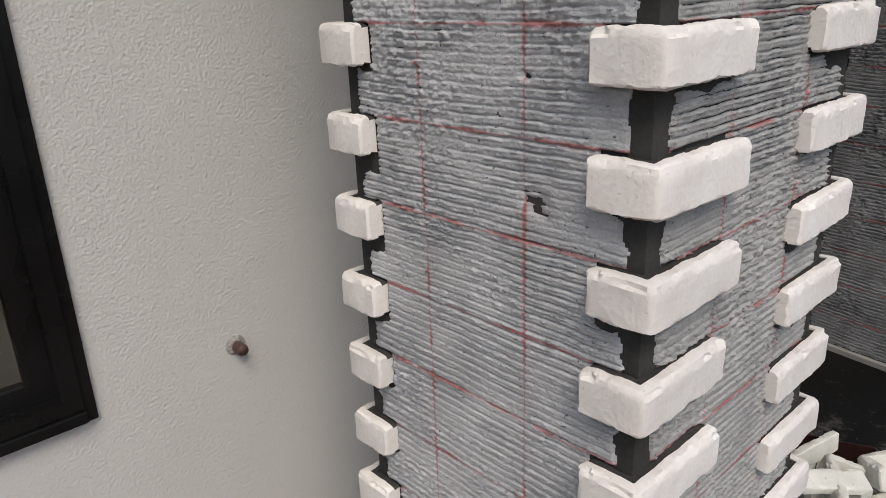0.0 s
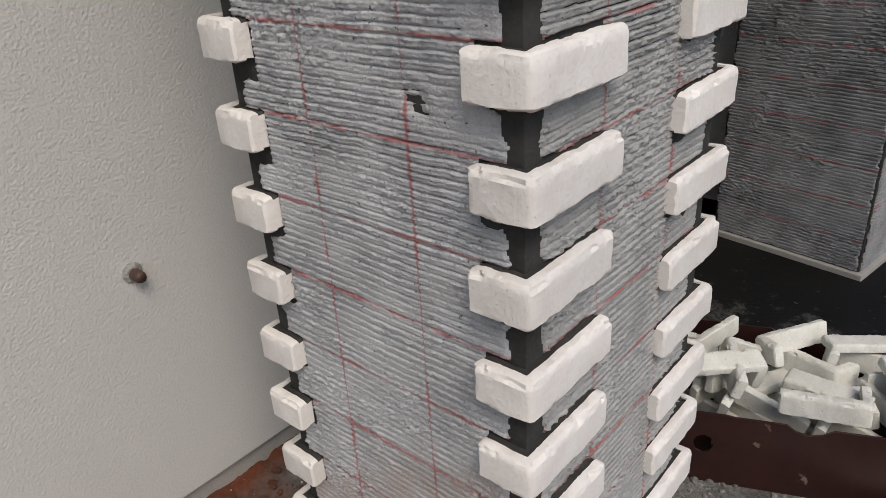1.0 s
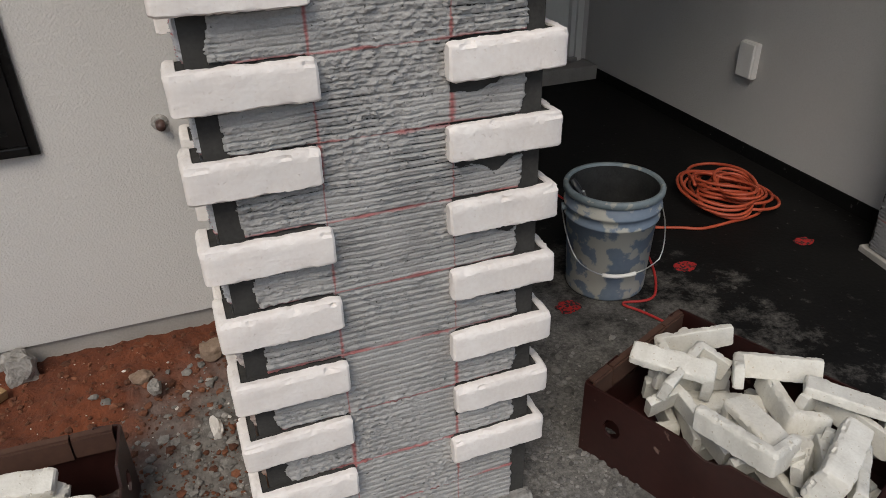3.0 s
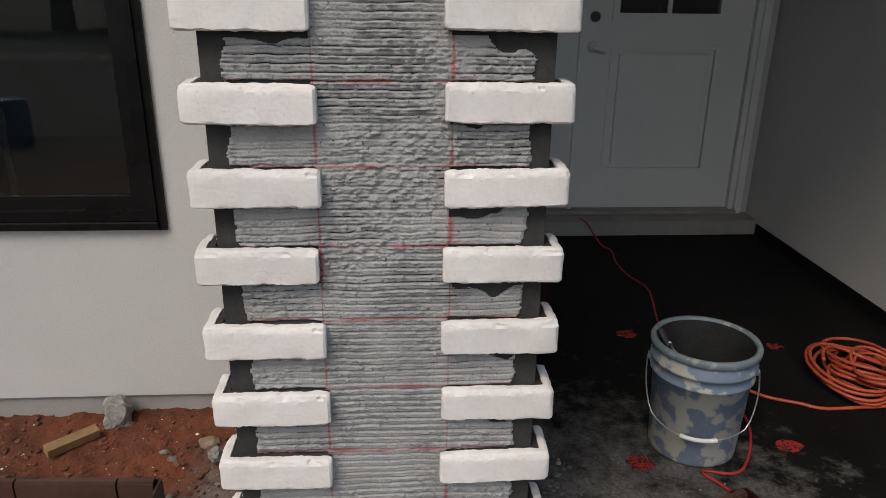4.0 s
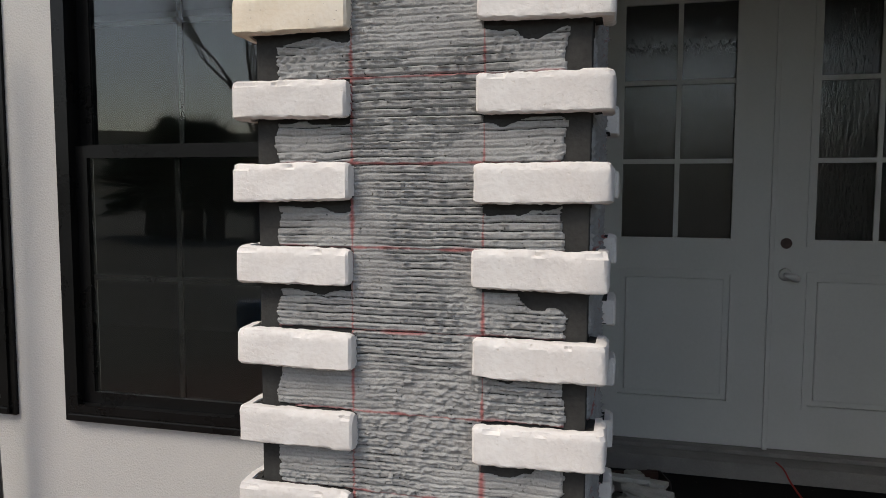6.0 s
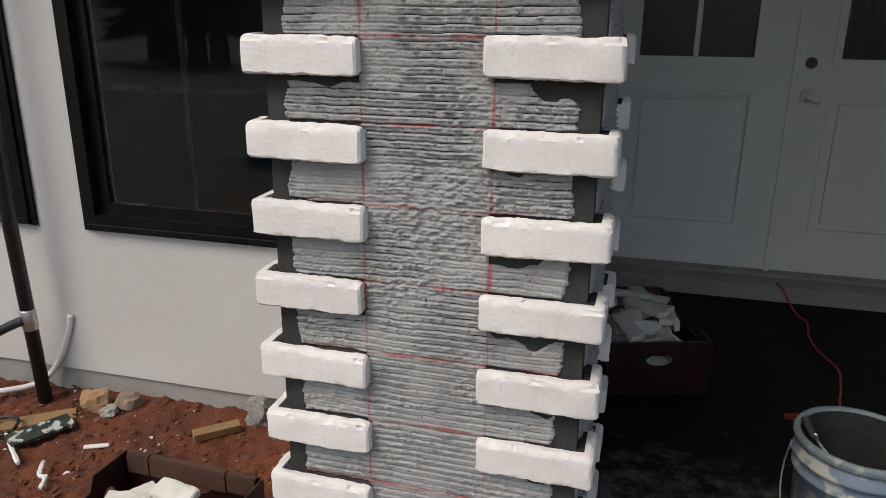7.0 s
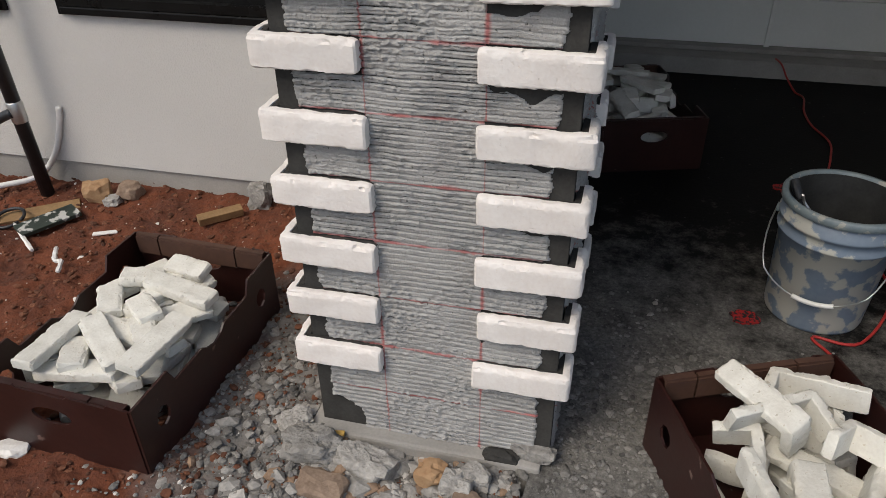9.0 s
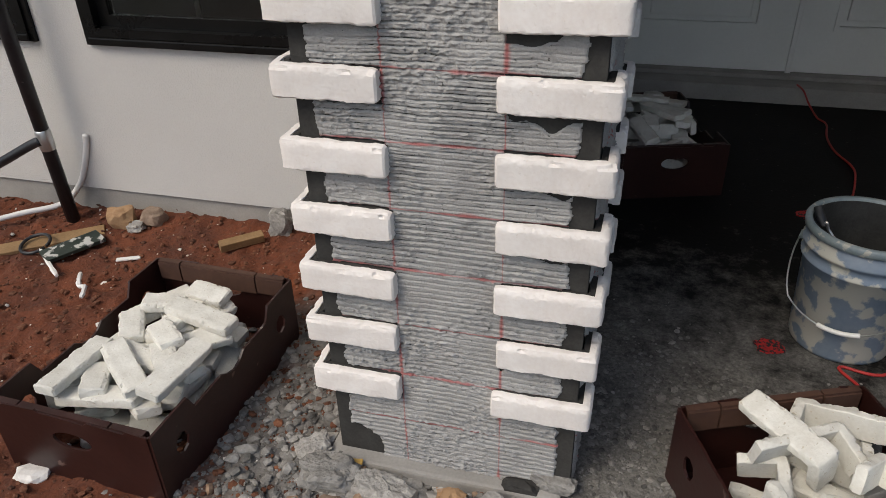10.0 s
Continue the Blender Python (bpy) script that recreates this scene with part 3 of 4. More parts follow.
def coat(name, u0, u1, z0, z1, step_u, step_z, seed, material, parent, m, edge=0.036, bricks=True, amp=0.0058, notch=False, arm=0.162, scars=()):
    """A layer of combed mortar with broken ridges and a ragged edge; it stands along local -y."""
    u = np.arange(u0 + 0.004, u1 - 0.004 + step_u / 2, step_u)
    z = np.arange(z0, z1 + step_z / 2, step_z)
    U, Z = np.meshgrid(u, z)
    warp = 0.013 * (fbm(U * 4, Z * 4, seed) - 0.5) + 0.0042 * (fbm(U * 26, Z * 30, seed + 5, 3) - 0.5)
    ph = (Z + warp) / 0.0128
    saw = ph - np.floor(ph)
    torn = np.clip((fbm(U * 10, Z * 16, seed + 11, 4) - 0.34) * 4.5, 0.35, 1)
    groove = np.exp(-((saw - 0.62) / 0.115) ** 2)
    lip = np.exp(-((saw - 0.43) / 0.10) ** 2)
    grain = fbm(U * 175, Z * 210, seed + 21, 2)
    rough = np.clip((fbm(U * 6, Z * 9, seed + 31, 4) - 0.40) * 5, 0.16, 1.4)
    h = 0.0050 + amp * torn * (-1.3 * groove + lip * (0.25 + 2.2 * np.clip(grain - 0.35, 0, 1)))
    h = h + rough * (0.011 * np.clip(grain - 0.54, 0, 1) - 0.009 * np.clip(0.36 - grain, 0, 1)) + 0.0022 * (fbm(U * 7, Z * 7, seed + 51) - 0.5)
    for su, sz, r in scars:
        near_scar = np.hypot((U - su) + (Z - sz) * 0.6, (Z - sz) * 1.2) / r
        h = h - 0.010 * np.exp(-near_scar ** 4) * fbm(U * 110, Z * 110, seed + 95, 2)
    rag = edge + 0.022 * (fbm(U * 0 + 3, Z * 30, seed + 61, 4) - 0.5) + 0.010 * (fbm(U * 80, Z * 80, seed + 63, 2) - 0.5)
    d = np.minimum(U - u0, u1 - U) - rag
    if bricks:
        k = (Z - Z0) / COURSE
        below = (1 - (k - np.floor(k))) * COURSE        # distance down from the next brick's bottom
        smear = 0.004 + np.where(U > 0, 0.075, 0.035) * np.clip(fbm(U * 16, np.floor(k) * 7.7 + 0 * Z, seed + 71, 3) - 0.42, 0, 1)
        side = (np.minimum(U - u0, u1 - U) < arm) & (Z < Z0 + 12.2 * COURSE) & (Z > Z0 - 0.06)
        above = (k - np.floor(k)) * COURSE - BRICK_H + 0.004 - 0.006 * fbm(U * 20, np.floor(k) * 3.3 + 0 * Z, seed + 75, 3)
        d = np.where(side, np.minimum(d, np.maximum(-0.01, np.minimum(below - smear, above))), d)
    if notch:
        d = np.minimum(d, np.hypot((U - u0 - 0.03) / 1.2, Z - z0 - 0.03) - 0.055 - 0.02 * fbm(U * 30, Z * 30, seed + 81))
    h = np.where(d > 0, h * np.clip(d / 0.005 + 0.35, 0, 1), -0.008)
    return part(name, grid_mesh(name, U, -h, Z, material), None, parent, m=m)


PILLAR = Matrix.Rotation(radians(4.4), 4, "Z")
pillar = thing("brick_pillar", PILLAR, "square porch pillar in combed grey mortar with white corner bricks", "pillar")
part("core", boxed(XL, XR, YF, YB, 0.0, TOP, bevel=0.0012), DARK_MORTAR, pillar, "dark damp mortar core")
part("plinth", boxed(XL - 0.025, XR - 0.015, YF - 0.04, YB + 0.02, -0.16, 0.014, bevel=0.008), CONCRETE, pillar, "chipped concrete plinth at the pillar foot")
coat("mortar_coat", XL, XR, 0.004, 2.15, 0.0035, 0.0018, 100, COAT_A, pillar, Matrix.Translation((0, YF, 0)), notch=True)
SIDE_B = Matrix.Translation((XL, YB, 0)) @ Matrix.Rotation(radians(-90), 4, "Z")
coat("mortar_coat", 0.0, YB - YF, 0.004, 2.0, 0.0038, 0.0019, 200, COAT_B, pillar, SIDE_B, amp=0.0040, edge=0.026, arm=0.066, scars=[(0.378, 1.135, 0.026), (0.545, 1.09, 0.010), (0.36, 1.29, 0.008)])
SIDE_C = Matrix.Translation((XR, YF, 0)) @ Matrix.Rotation(radians(90), 4, "Z")
coat("mortar_coat", 0.0, YB - YF, 0.004, 2.0, 0.007, 0.004, 300, COAT_C, pillar, SIDE_C, arm=0.062)


def brick_mesh(name, arms, seed, material, h=BRICK_H, thick=0.024, worn=1.0, bed=False):
    """A corner brick (two arms from the outer corner: along +x and along +y) or a straight slip (one arm): swept with rounded, chipped edges. Outer faces lie on y = 0 and x = 0."""
    rnd = random.Random(seed)
    a = arms[0]
    path = []
    if len(arms) == 2:
        b = arms[1]
        r = 0.011
        for t in [b, b - 0.004, b - 0.010, *np.linspace(b - 0.016, 0.034, 11)]:
            path.append((Vector((0, t, 0)), Vector((1, 0, 0))))
        for ang in (15, 45, 75):
            c = Vector((r, r, 0))
            dr = Vector((-math.cos(radians(ang)), -math.sin(radians(ang)), 0))
            o = c + dr * r
            path.append((o, (Vector((thick, thick, 0)) - o) / thick))
        for t in [*np.linspace(0.034, a - 0.016, 28), a - 0.010, a - 0.004, a]:
            path.append((Vector((t, 0, 0)), Vector((0, 1, 0))))
    else:
        for t in [0, 0.004, 0.010, *np.linspace(0.016, a - 0.016, 28), a - 0.010, a - 0.004, a]:
            path.append((Vector((t, 0, 0)), Vector((0, 1, 0))))
    rc = 0.0035
    sect = [(0, rc), (0, rc + 0.004), (0, h * 0.3), (0, h * 0.55), (0, h * 0.72), (0, h - 0.011), (0.0003, h - 0.0075), (0.0022, h - 0.0026), (0.0065, h), (thick - 0.002, h), (thick, h - 0.002), (thick, h * 0.5), (thick, 0.002), (thick - 0.002, 0), (rc, 0), (rc * 0.35, rc * 0.3)]
    if bed:
        face, thick = 0.018, 0.030
        sect = [(min(d, face), z) for d, z in sect if d < 0.012] 
        sect = [q for q in sect if q[1] > h / 2 or q[0] < 0.0065]
        cutp = max(i for i, q in enumerate(sect) if q[1] > h / 2) + 1
        sect = sect[:cutp] + [(face, h), (face + 0.0005, h - 0.003), (thick, h - 0.002), (thick, 0.002), (face + 0.0005, 0.003), (face, 0)] + [(rc, 0), (rc * 0.35, rc * 0.3)]
    bm = bmesh.new()
    rings = []
    off = Vector((rnd.random() * 50, rnd.random() * 50, rnd.random() * 50))
    n = len(path)
    tilt = rnd.uniform(-0.0025, 0.0025)
    for i, (o, inn) in enumerate(path):
        end = min(i, n - 1 - i)
        shrink = {0: 0.88, 1: 0.96, 2: 0.99}.get(end, 1.0)
        ring = []
        for d, z in sect:
            zz = h / 2 + (z - h / 2) * shrink
            dd = d
            if d < thick * 0.9 and end == 0:
                dd = max(d, 0.003)
            q = o + inn * dd + Vector((0, 0, zz))
            s1 = noise.noise((q + off) * 24)
            s2 = noise.noise((q + off) * 58)
            edge_pt = (0 < d < thick * 0.6) or end == 0
            s3 = noise.noise((q + off) * 160)
            k = worn * (0.0016 * s1 + 0.0010 * s2 + 0.0005 * s3 - ((0.010 * max(0.0, s2 - 0.16) + 0.013 * max(0.0, noise.noise((q + off) * 41) - 0.26) + 0.009 * max(0.0, s3 - 0.12)) if edge_pt else 0))
            outw = -inn.normalized() * (1 if d < thick * 0.5 else 0.2)
            q += outw * k
            q.z += worn * (0.0017 * s1 + 0.0017 * s2 + 0.0013 * noise.noise((q + off) * 170)) * (1 if z > h / 2 else -1) * (1.0 if (z > h * 0.9 or z < h * 0.1) else 0.1) + tilt * i / n
            ring.append(bm.verts.new(q))
        rings.append(ring)
    m = len(sect)
    for u, v in zip(rings, rings[1:]):
        for k in range(m):
            f = bm.faces.new((u[k], u[(k + 1) % m], v[(k + 1) % m], v[k]))
            f.material_index = int(bed and sect[k][0] > 0.0182 and sect[(k + 1) % m][0] > 0.0182)
    bm.faces.new(rings[0][::-1])
    bm.faces.new(rings[-1])
    me = mesh_of(name, bm, material, True)
    me.set_sharp_from_angle(angle=radians(32))
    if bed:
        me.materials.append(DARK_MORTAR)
    return me


CORNERS = [brick_mesh("corner_brick", (0.199 + 0.003 * (i % 3), 0.091 + 0.003 * (i % 2)), 40 + i, BRICK_WHITE, bed=True) for i in range(12)]
STRAIGHTS = [brick_mesh("slip_brick", (0.20 if i < 5 else 0.11,), 80 + i, BRICK_LOOSE, worn=1.2) for i in range(6)]
LOOSE_CORNERS = [brick_mesh("loose_corner_brick", (0.195, 0.095), 120 + i, BRICK_LOOSE, worn=1.2) for i in range(6)]

MIRROR = Matrix.Diagonal((-1, 1, 1, 1))


def mirrored(me):
    out = me.copy()
    out.transform(MIRROR)
    out.flip_normals()
    return out


CORNERS_M = [mirrored(c) for c in CORNERS]
LOOSE_M = [mirrored(c) for c in LOOSE_CORNERS]
rb = random.Random(5)
for k in range(12):
    z = Z0 + COURSE * k
    j = lambda s=0.002: rb.uniform(-s, s)
    # front left, front right, back left, back right
    for flip, x, y, rz in ((False, -0.3115, -0.004, 0), (True, 0.294, 0.0, 0), (True, -0.313, 0.588, 180), (False, 0.294, 0.588, 180)):
        if y > 0.3 and k > 10:
            continue
        me = (CORNERS_M if flip else CORNERS)[rb.randrange(12)]
        if k == 11 and x < 0:
            me = me.copy()
            me.materials[0] = BRICK_CREAM
        part("brick", me, None, pillar, m=pose(x + j(), y + j(), z + j(), 0, j(0.6), rz + j(0.5)))


# ---- second pillar ----
pillar2 = thing("mortar_pillar", pose(1.79, 0.142, 0, 0, 0, -4.8), "square porch pillar in combed grey mortar, not yet bricked", "pillar")
part("core", boxed(0.0, 0.58, 0.0, 0.58, 0.02, TOP, bevel=0.004), DARK_MORTAR, pillar2)
part("plinth", boxed(-0.02, 0.60, -0.02, 0.60, -0.16, 0.022, bevel=0.005), CONCRETE, pillar2, "pale concrete ledge under the mortar")
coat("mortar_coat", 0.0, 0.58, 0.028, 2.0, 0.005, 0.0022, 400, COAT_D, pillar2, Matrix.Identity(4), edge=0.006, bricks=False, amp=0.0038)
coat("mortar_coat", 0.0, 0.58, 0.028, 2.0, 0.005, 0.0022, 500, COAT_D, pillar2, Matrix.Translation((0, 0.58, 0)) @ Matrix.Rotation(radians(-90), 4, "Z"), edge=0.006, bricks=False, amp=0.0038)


# ---- cardboard boxes ----
def card_box(m, lx, ly, h, label, low=0.80):
    """An open fruit box with hand holes, a cut-down rim and folded lips; x is its short side."""
    b = thing("cardboard_box", m, label, "box", "cardboard boxes of bricks")
    t = 0.006
    part("bottom", boxed(-lx / 2, lx / 2, -ly / 2, ly / 2, 0, t), CARD, b)
    for sx in (-1, 1):
        lo = h * low
        top = [(-ly / 2, 0.0), (ly / 2, 0.0), (ly / 2, h), (ly / 2 - 0.13, h), (ly / 2 - 0.15, lo), (0.05, lo), (0.028, lo - 0.016), (0, lo - 0.024), (-0.028, lo - 0.016), (-0.05, lo), (-ly / 2 + 0.15, lo), (-ly / 2 + 0.13, h), (-ly / 2, h)]
        holes = [ellipse(q * (ly / 2 - 0.085), h * 0.56, 0.024, 0.028, 8) for q in (-1, 1)]
        mm = Matrix.Translation((sx * lx / 2, 0, 0)) @ Matrix.Rotation(radians(90), 4, "Z") @ Matrix.Translation((0, -t / 2, 0))
        part("long_side", panel(top, holes, t, mm), CARD, b)
    for sy in (-1, 1):
        w = lx / 2 - 0.004
        top = [(-w, 0.0), (w, 0.0), (w, h), (w - 0.05, h + 0.006), (w - 0.06, h - 0.004), (0.06, h + 0.002), (0.05, h - 0.005), (-0.07, h), (-0.08, h + 0.006), (-w, h)]
        s = part("short_side", panel(top, [ellipse(0, h * 0.68, 0.052, 0.024, 20)], t, Matrix.Translation((0, sy * ly / 2 - t / 2, 0))), CARD, b)
        y0 = sy * (ly / 2 - 0.016)
        bm = bmesh.new()
        for a, c in ((-w + 0.01, -w + 0.08), (-w + 0.085, w - 0.10), (w - 0.095, w - 0.01)):
            box(bm, a, c, y0 - 0.004, y0 + 0.004, h - 0.055 + 0.004 * (a > 0), h - 0.002)
            box(bm, a, c, min(y0, sy * ly / 2), max(y0, sy * ly / 2), h - 0.004, h + 0.004)
        part("folded_lip", bm, CARD_EDGE if sy > 0 else CARD, s)
    return b


def pile(m, lx, ly, floor_z, count, meshes, seed, group, label, standing=0.5, spread_sd=0.33, top=9.0):
    """Drops bricks one by one onto a height field inside a box and returns the heap."""
    rs = np.random.RandomState(seed)
    cell = 0.012
    nx, ny = int(lx / cell), int(ly / cell)
    H = np.full((nx, ny), floor_z)
    verts = []
    for me in meshes:
        v = np.empty(len(me.vertices) * 3)
        me.vertices.foreach_get("co", v)
        v = v.reshape(-1, 3)
        verts.append((v, v.mean(0)))
    for i in range(count):
        best, tried, upright = None, 0, rs.rand() < standing
        for attempt in range(60):
            k = rs.randint(len(meshes))
            v, c = verts[k]
            if upright:
                rot = Euler((rs.normal(0, 0.26), rs.normal(0, 0.26), rs.rand() * 6.28))
            else:
                rot = Euler((math.pi / 2 * rs.choice((-1, 1)) + rs.normal(0, 0.2), rs.normal(0, 0.14), 0)).to_matrix()
                rot = (Euler((0, 0, rs.rand() * 6.28)).to_matrix() @ rot).to_euler()
            q = (v - c) @ np.array(rot.to_matrix()).T
            x = (rs.uniform(-1, 1) if spread_sd > 0.45 else np.clip(rs.normal(0, spread_sd), -1, 1)) * lx / 2
            y = (rs.uniform(-1, 1) if spread_sd > 0.45 else np.clip(rs.normal(0, spread_sd * 1.35), -1, 1)) * ly / 2
            px, py = q[:, 0] + x, q[:, 1] + y
            if abs(px).max() > lx / 2 - 0.008 or abs(py).max() > ly / 2 - 0.008:
                continue
            ix, iy = ((px + lx / 2) / cell).astype(int).clip(0, nx - 1), ((py + ly / 2) / cell).astype(int).clip(0, ny - 1)
            if tried > 9:
                break
            z = np.percentile(H[ix, iy] - q[:, 2], 88) - 0.004
            high = (q[:, 2] + z).max()
            tried += 1
            if best is None or high < best[0]:
                best = (high, k, rot, c, x, y, z, q, ix, iy)
        if best is None or best[0] > top:
            continue
        _, k, rot, c, x, y, z, q, ix, iy = best
        for dx in (-1, 0, 1):
            for dy in (-1, 0, 1):
                np.maximum.at(H, ((ix + dx).clip(0, nx - 1), (iy + dy).clip(0, ny - 1)), q[:, 2] + z - (0 if dx == dy == 0 else 0.004))
        r = rot.to_matrix().to_4x4()
        ob = new("loose_brick", meshes[k])
        ob.matrix_basis = m @ Matrix.Translation((x, y, z)) @ r @ Matrix.Translation(-Vector(c))
        tagged(ob, label, "brick", group)


BOX_L = pose(-0.797, 0.030, 0.0, 0, 0, 2.3)
card_box(BOX_L, 0.432, 0.622, 0.21, "open dark brown cardboard box of straight bricks on red earth")
pile(BOX_L @ Matrix.Translation((0.02, -0.02, 0)), 0.375, 0.52, 0.01, 120, STRAIGHTS, 7, "straight bricks in the box on the earth", "loose off-white straight brick slip in a cardboard box", 0.06, 0.40, 0.245)
BOX_R = pose(0.788, -0.013, 0.0, 0, 0, 27.5)
card_box(BOX_R, 0.42, 0.622, 0.21, "open dark brown cardboard box heaped with corner bricks", 0.985)
pile(BOX_R, 0.395, 0.60, 0.01, 190, LOOSE_CORNERS + LOOSE_M + LOOSE_M + LOOSE_M, 3, "corner bricks in the box by the pillar", "loose off-white corner brick in a cardboard box", 0.72, 0.5, 0.272)
BOX_F = pose(0.228, 1.868, 0.0, 0, 0, 22)
card_box(BOX_F, 0.40, 0.60, 0.21, "open dark brown cardboard box of bricks on the porch")
pile(BOX_F, 0.37, 0.57, 0.01, 60, LOOSE_CORNERS + STRAIGHTS, 11, "bricks in the box on the porch", "loose off-white brick in a dark box on the porch", 0.5, 0.42, 0.27)
pile(pose(0.74, -0.575, 0.0, 0, 0, 10), 0.46, 0.26, 0.0, 26, STRAIGHTS, 21, "loose bricks on the slab", "loose off-white brick slip lying on the black slab", 0.2, 0.5, 0.12)
one = tagged(new("loose_brick", STRAIGHTS[2]), "single off-white brick slip lying flat on the dusty slab", "brick", "loose bricks on the slab")
one.matrix_basis = pose(0.385, -0.115, 0.0265, -90, 0, -60)
for x, y, rz in ((0.545, -0.255, -62), (0.60, -0.36, -20)):
    ob = tagged(new("loose_brick", STRAIGHTS[4]), "loose off-white brick slip lying on the black slab", "brick", "loose bricks on the slab")
    ob.matrix_basis = pose(x, y, 0.0265, -90, 0, rz)


# ---- bucket ----
bucket = thing("bucket", pose(0.868, 0.838, 0.0, 0, 0, 0), "blue plastic bucket splattered with mortar on the slab", "bucket")
outer = [(0.118, 0.0), (0.128, 0.004), (0.130, 0.012), (0.143, 0.262), (0.151, 0.266), (0.152, 0.272), (0.146, 0.277), (0.1455, 0.300), (0.154, 0.304), (0.155, 0.312), (0.149, 0.317), (0.150, 0.352)]
inner = [(0.142, 0.352), (0.137, 0.25), (0.128, 0.03), (0.06, 0.03)]
part("body", lathe(outer + inner), BUCKET, bucket, smooth=True)
part("rim", lathe([(0.1415, 0.345), (0.152, 0.345), (0.158, 0.349), (0.159, 0.364), (0.155, 0.370), (0.146, 0.370), (0.142, 0.366), (0.1415, 0.345)], 48, False), BUCKET_RIM, bucket, "mortar-smeared bucket rim", smooth=True)
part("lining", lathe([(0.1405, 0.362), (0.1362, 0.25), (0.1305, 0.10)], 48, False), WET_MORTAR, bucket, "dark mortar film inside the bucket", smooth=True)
bm = lathe([(0.02, 0.17), (0.08, 0.174), (0.1335, 0.182)], 40)
part("mortar", bm, WET_MORTAR, bucket, "wet grey mortar in the bucket", smooth=True)
bail = []
for i in range(25):
    a = math.pi * i / 24
    side, fall = math.cos(a), math.sin(a)
    p = Vector((0.160 * side, -0.163 * min(1, fall * 1.7) ** 0.75, 0.285 - 0.165 * fall))
    bail.append(Matrix.Rotation(radians(-18), 3, "Z") @ p)
part("bail", tube(bmesh.new(), bail, 0.0022, 6), STEEL, bucket, "thin wire bail hanging down", smooth=True)
part("grip", tube(bmesh.new(), bail[9:15], 0.0065, 10), WHITE_PLASTIC, bucket, "white plastic grip", smooth=True)
for sgn in (-1, 1):
    bm = bmesh.new()
    bmesh.ops.create_cone(bm, cap_ends=True, segments=14, radius1=0.014, radius2=0.010, depth=0.016, matrix=Matrix.Rotation(radians(-18), 4, "Z") @ Matrix.Translation((sgn * 0.152, 0, 0.285)) @ Matrix.Rotation(radians(90), 4, "Y"))
    part("ear", bm, BUCKET_RIM, bucket)
trowel = thing("trowel", pose(0.868, 0.838, 0.235), "small mortar-covered trowel standing in the bucket", "trowel")
part("blade", tube(bmesh.new(), [(-0.035, -0.02, 0.0), (-0.07, -0.01, 0.06), (-0.085, -0.005, 0.085)], [0.016, 0.014, 0.004], 6), STONE_GREY, trowel)
part("shank", tube(bmesh.new(), smooth_line([(-0.085, -0.005, 0.085), (-0.098, 0.0, 0.10), (-0.105, 0.0, 0.118), (-0.112, 0.004, 0.112)], 5), 0.004, 8), STEEL, trowel)
part("grip", tube(bmesh.new(), [(-0.108, 0.004, 0.105), (-0.122, 0.02, 0.128), (-0.130, 0.035, 0.145)], [0.010, 0.013, 0.011], 10), BLACK_STEEL, trowel, "black handle")


# ---- cords and marks on the porch ----
def cord(name, pts, r, material, label, category="cord"):
    return tagged(part(name, tube(bmesh.new(), smooth_line(pts, 7), r, 7), material, None, label, smooth=True), category=category)


rc = random.Random(9)
coil = []
for i in range(190):
    turn = i / 14 * 2 * math.pi
    loop = i / 14
    rad = 0.105 + 0.04 * math.sin(loop * 1.9) + 0.028 * math.sin(loop * 5.3 + turn * 0.5)
    coil.append((1.605 + 0.03 * math.sin(loop * 2.3) + rad * math.cos(turn), 1.235 + 0.03 * math.cos(loop * 1.7) + rad * 1.25 * math.sin(turn), 0.008 + 0.0052 * loop + 0.012 * (math.sin(turn * 1.5 + loop) + 1)))
tail = [(1.31, 1.07, 0.008), (1.38, 1.04, 0.008), (1.50, 1.05, 0.008), (1.64, 1.07, 0.010), (1.74, 1.15, 0.012)]
bm = tube(bmesh.new(), smooth_line(coil, 3), 0.0065, 7)
cable = thing("extension_cord", Matrix.Identity(4), "coiled orange extension cord lying on the black floor", "extension cord")
part("coil", bm, CORD_ORANGE, cable, smooth=True)
part("tail", tube(bmesh.new(), smooth_line([(1.13, 1.19, 0.008), (1.21, 1.11, 0.008)] + tail, 6), 0.006, 7), CORD_ORANGE, cable, smooth=True)
part("plug", box(boxed(1.065, 1.11, 1.16, 1.188, 0.0, 0.028, bevel=0.006), 1.105, 1.135, 1.166, 1.182, 0.004, 0.02, bevel=0.003), mat("yellow_plug", (0.6, 0.36, 0.03), (0.7, 0.45, 0.05), 0.5, 20, 100, 0.1, 0.001), cable, "yellow plug")
cord("red_cord", [(0.835, 2.83, 0.094), (0.86, 2.74, 0.094), (0.885, 2.66, 0.06), (0.93, 2.62, 0.008), (0.965, 2.55, 0.006), (0.955, 2.38, 0.006), (0.975, 2.22, 0.006), (1.03, 2.06, 0.006), (1.02, 1.9, 0.006), (0.995, 1.74, 0.006), (0.98, 1.5, 0.006), (1.06, 1.2, 0.006), (1.09, 0.95, 0.006), (0.98, 0.70, 0.006), (0.86, 0.69, 0.006), (0.90, 0.62, 0.006), (0.96, 0.50, 0.006), (0.99, 0.40, 0.006)], 0.0045, CORD_RED, "thin red cord running from the doors over the floor")
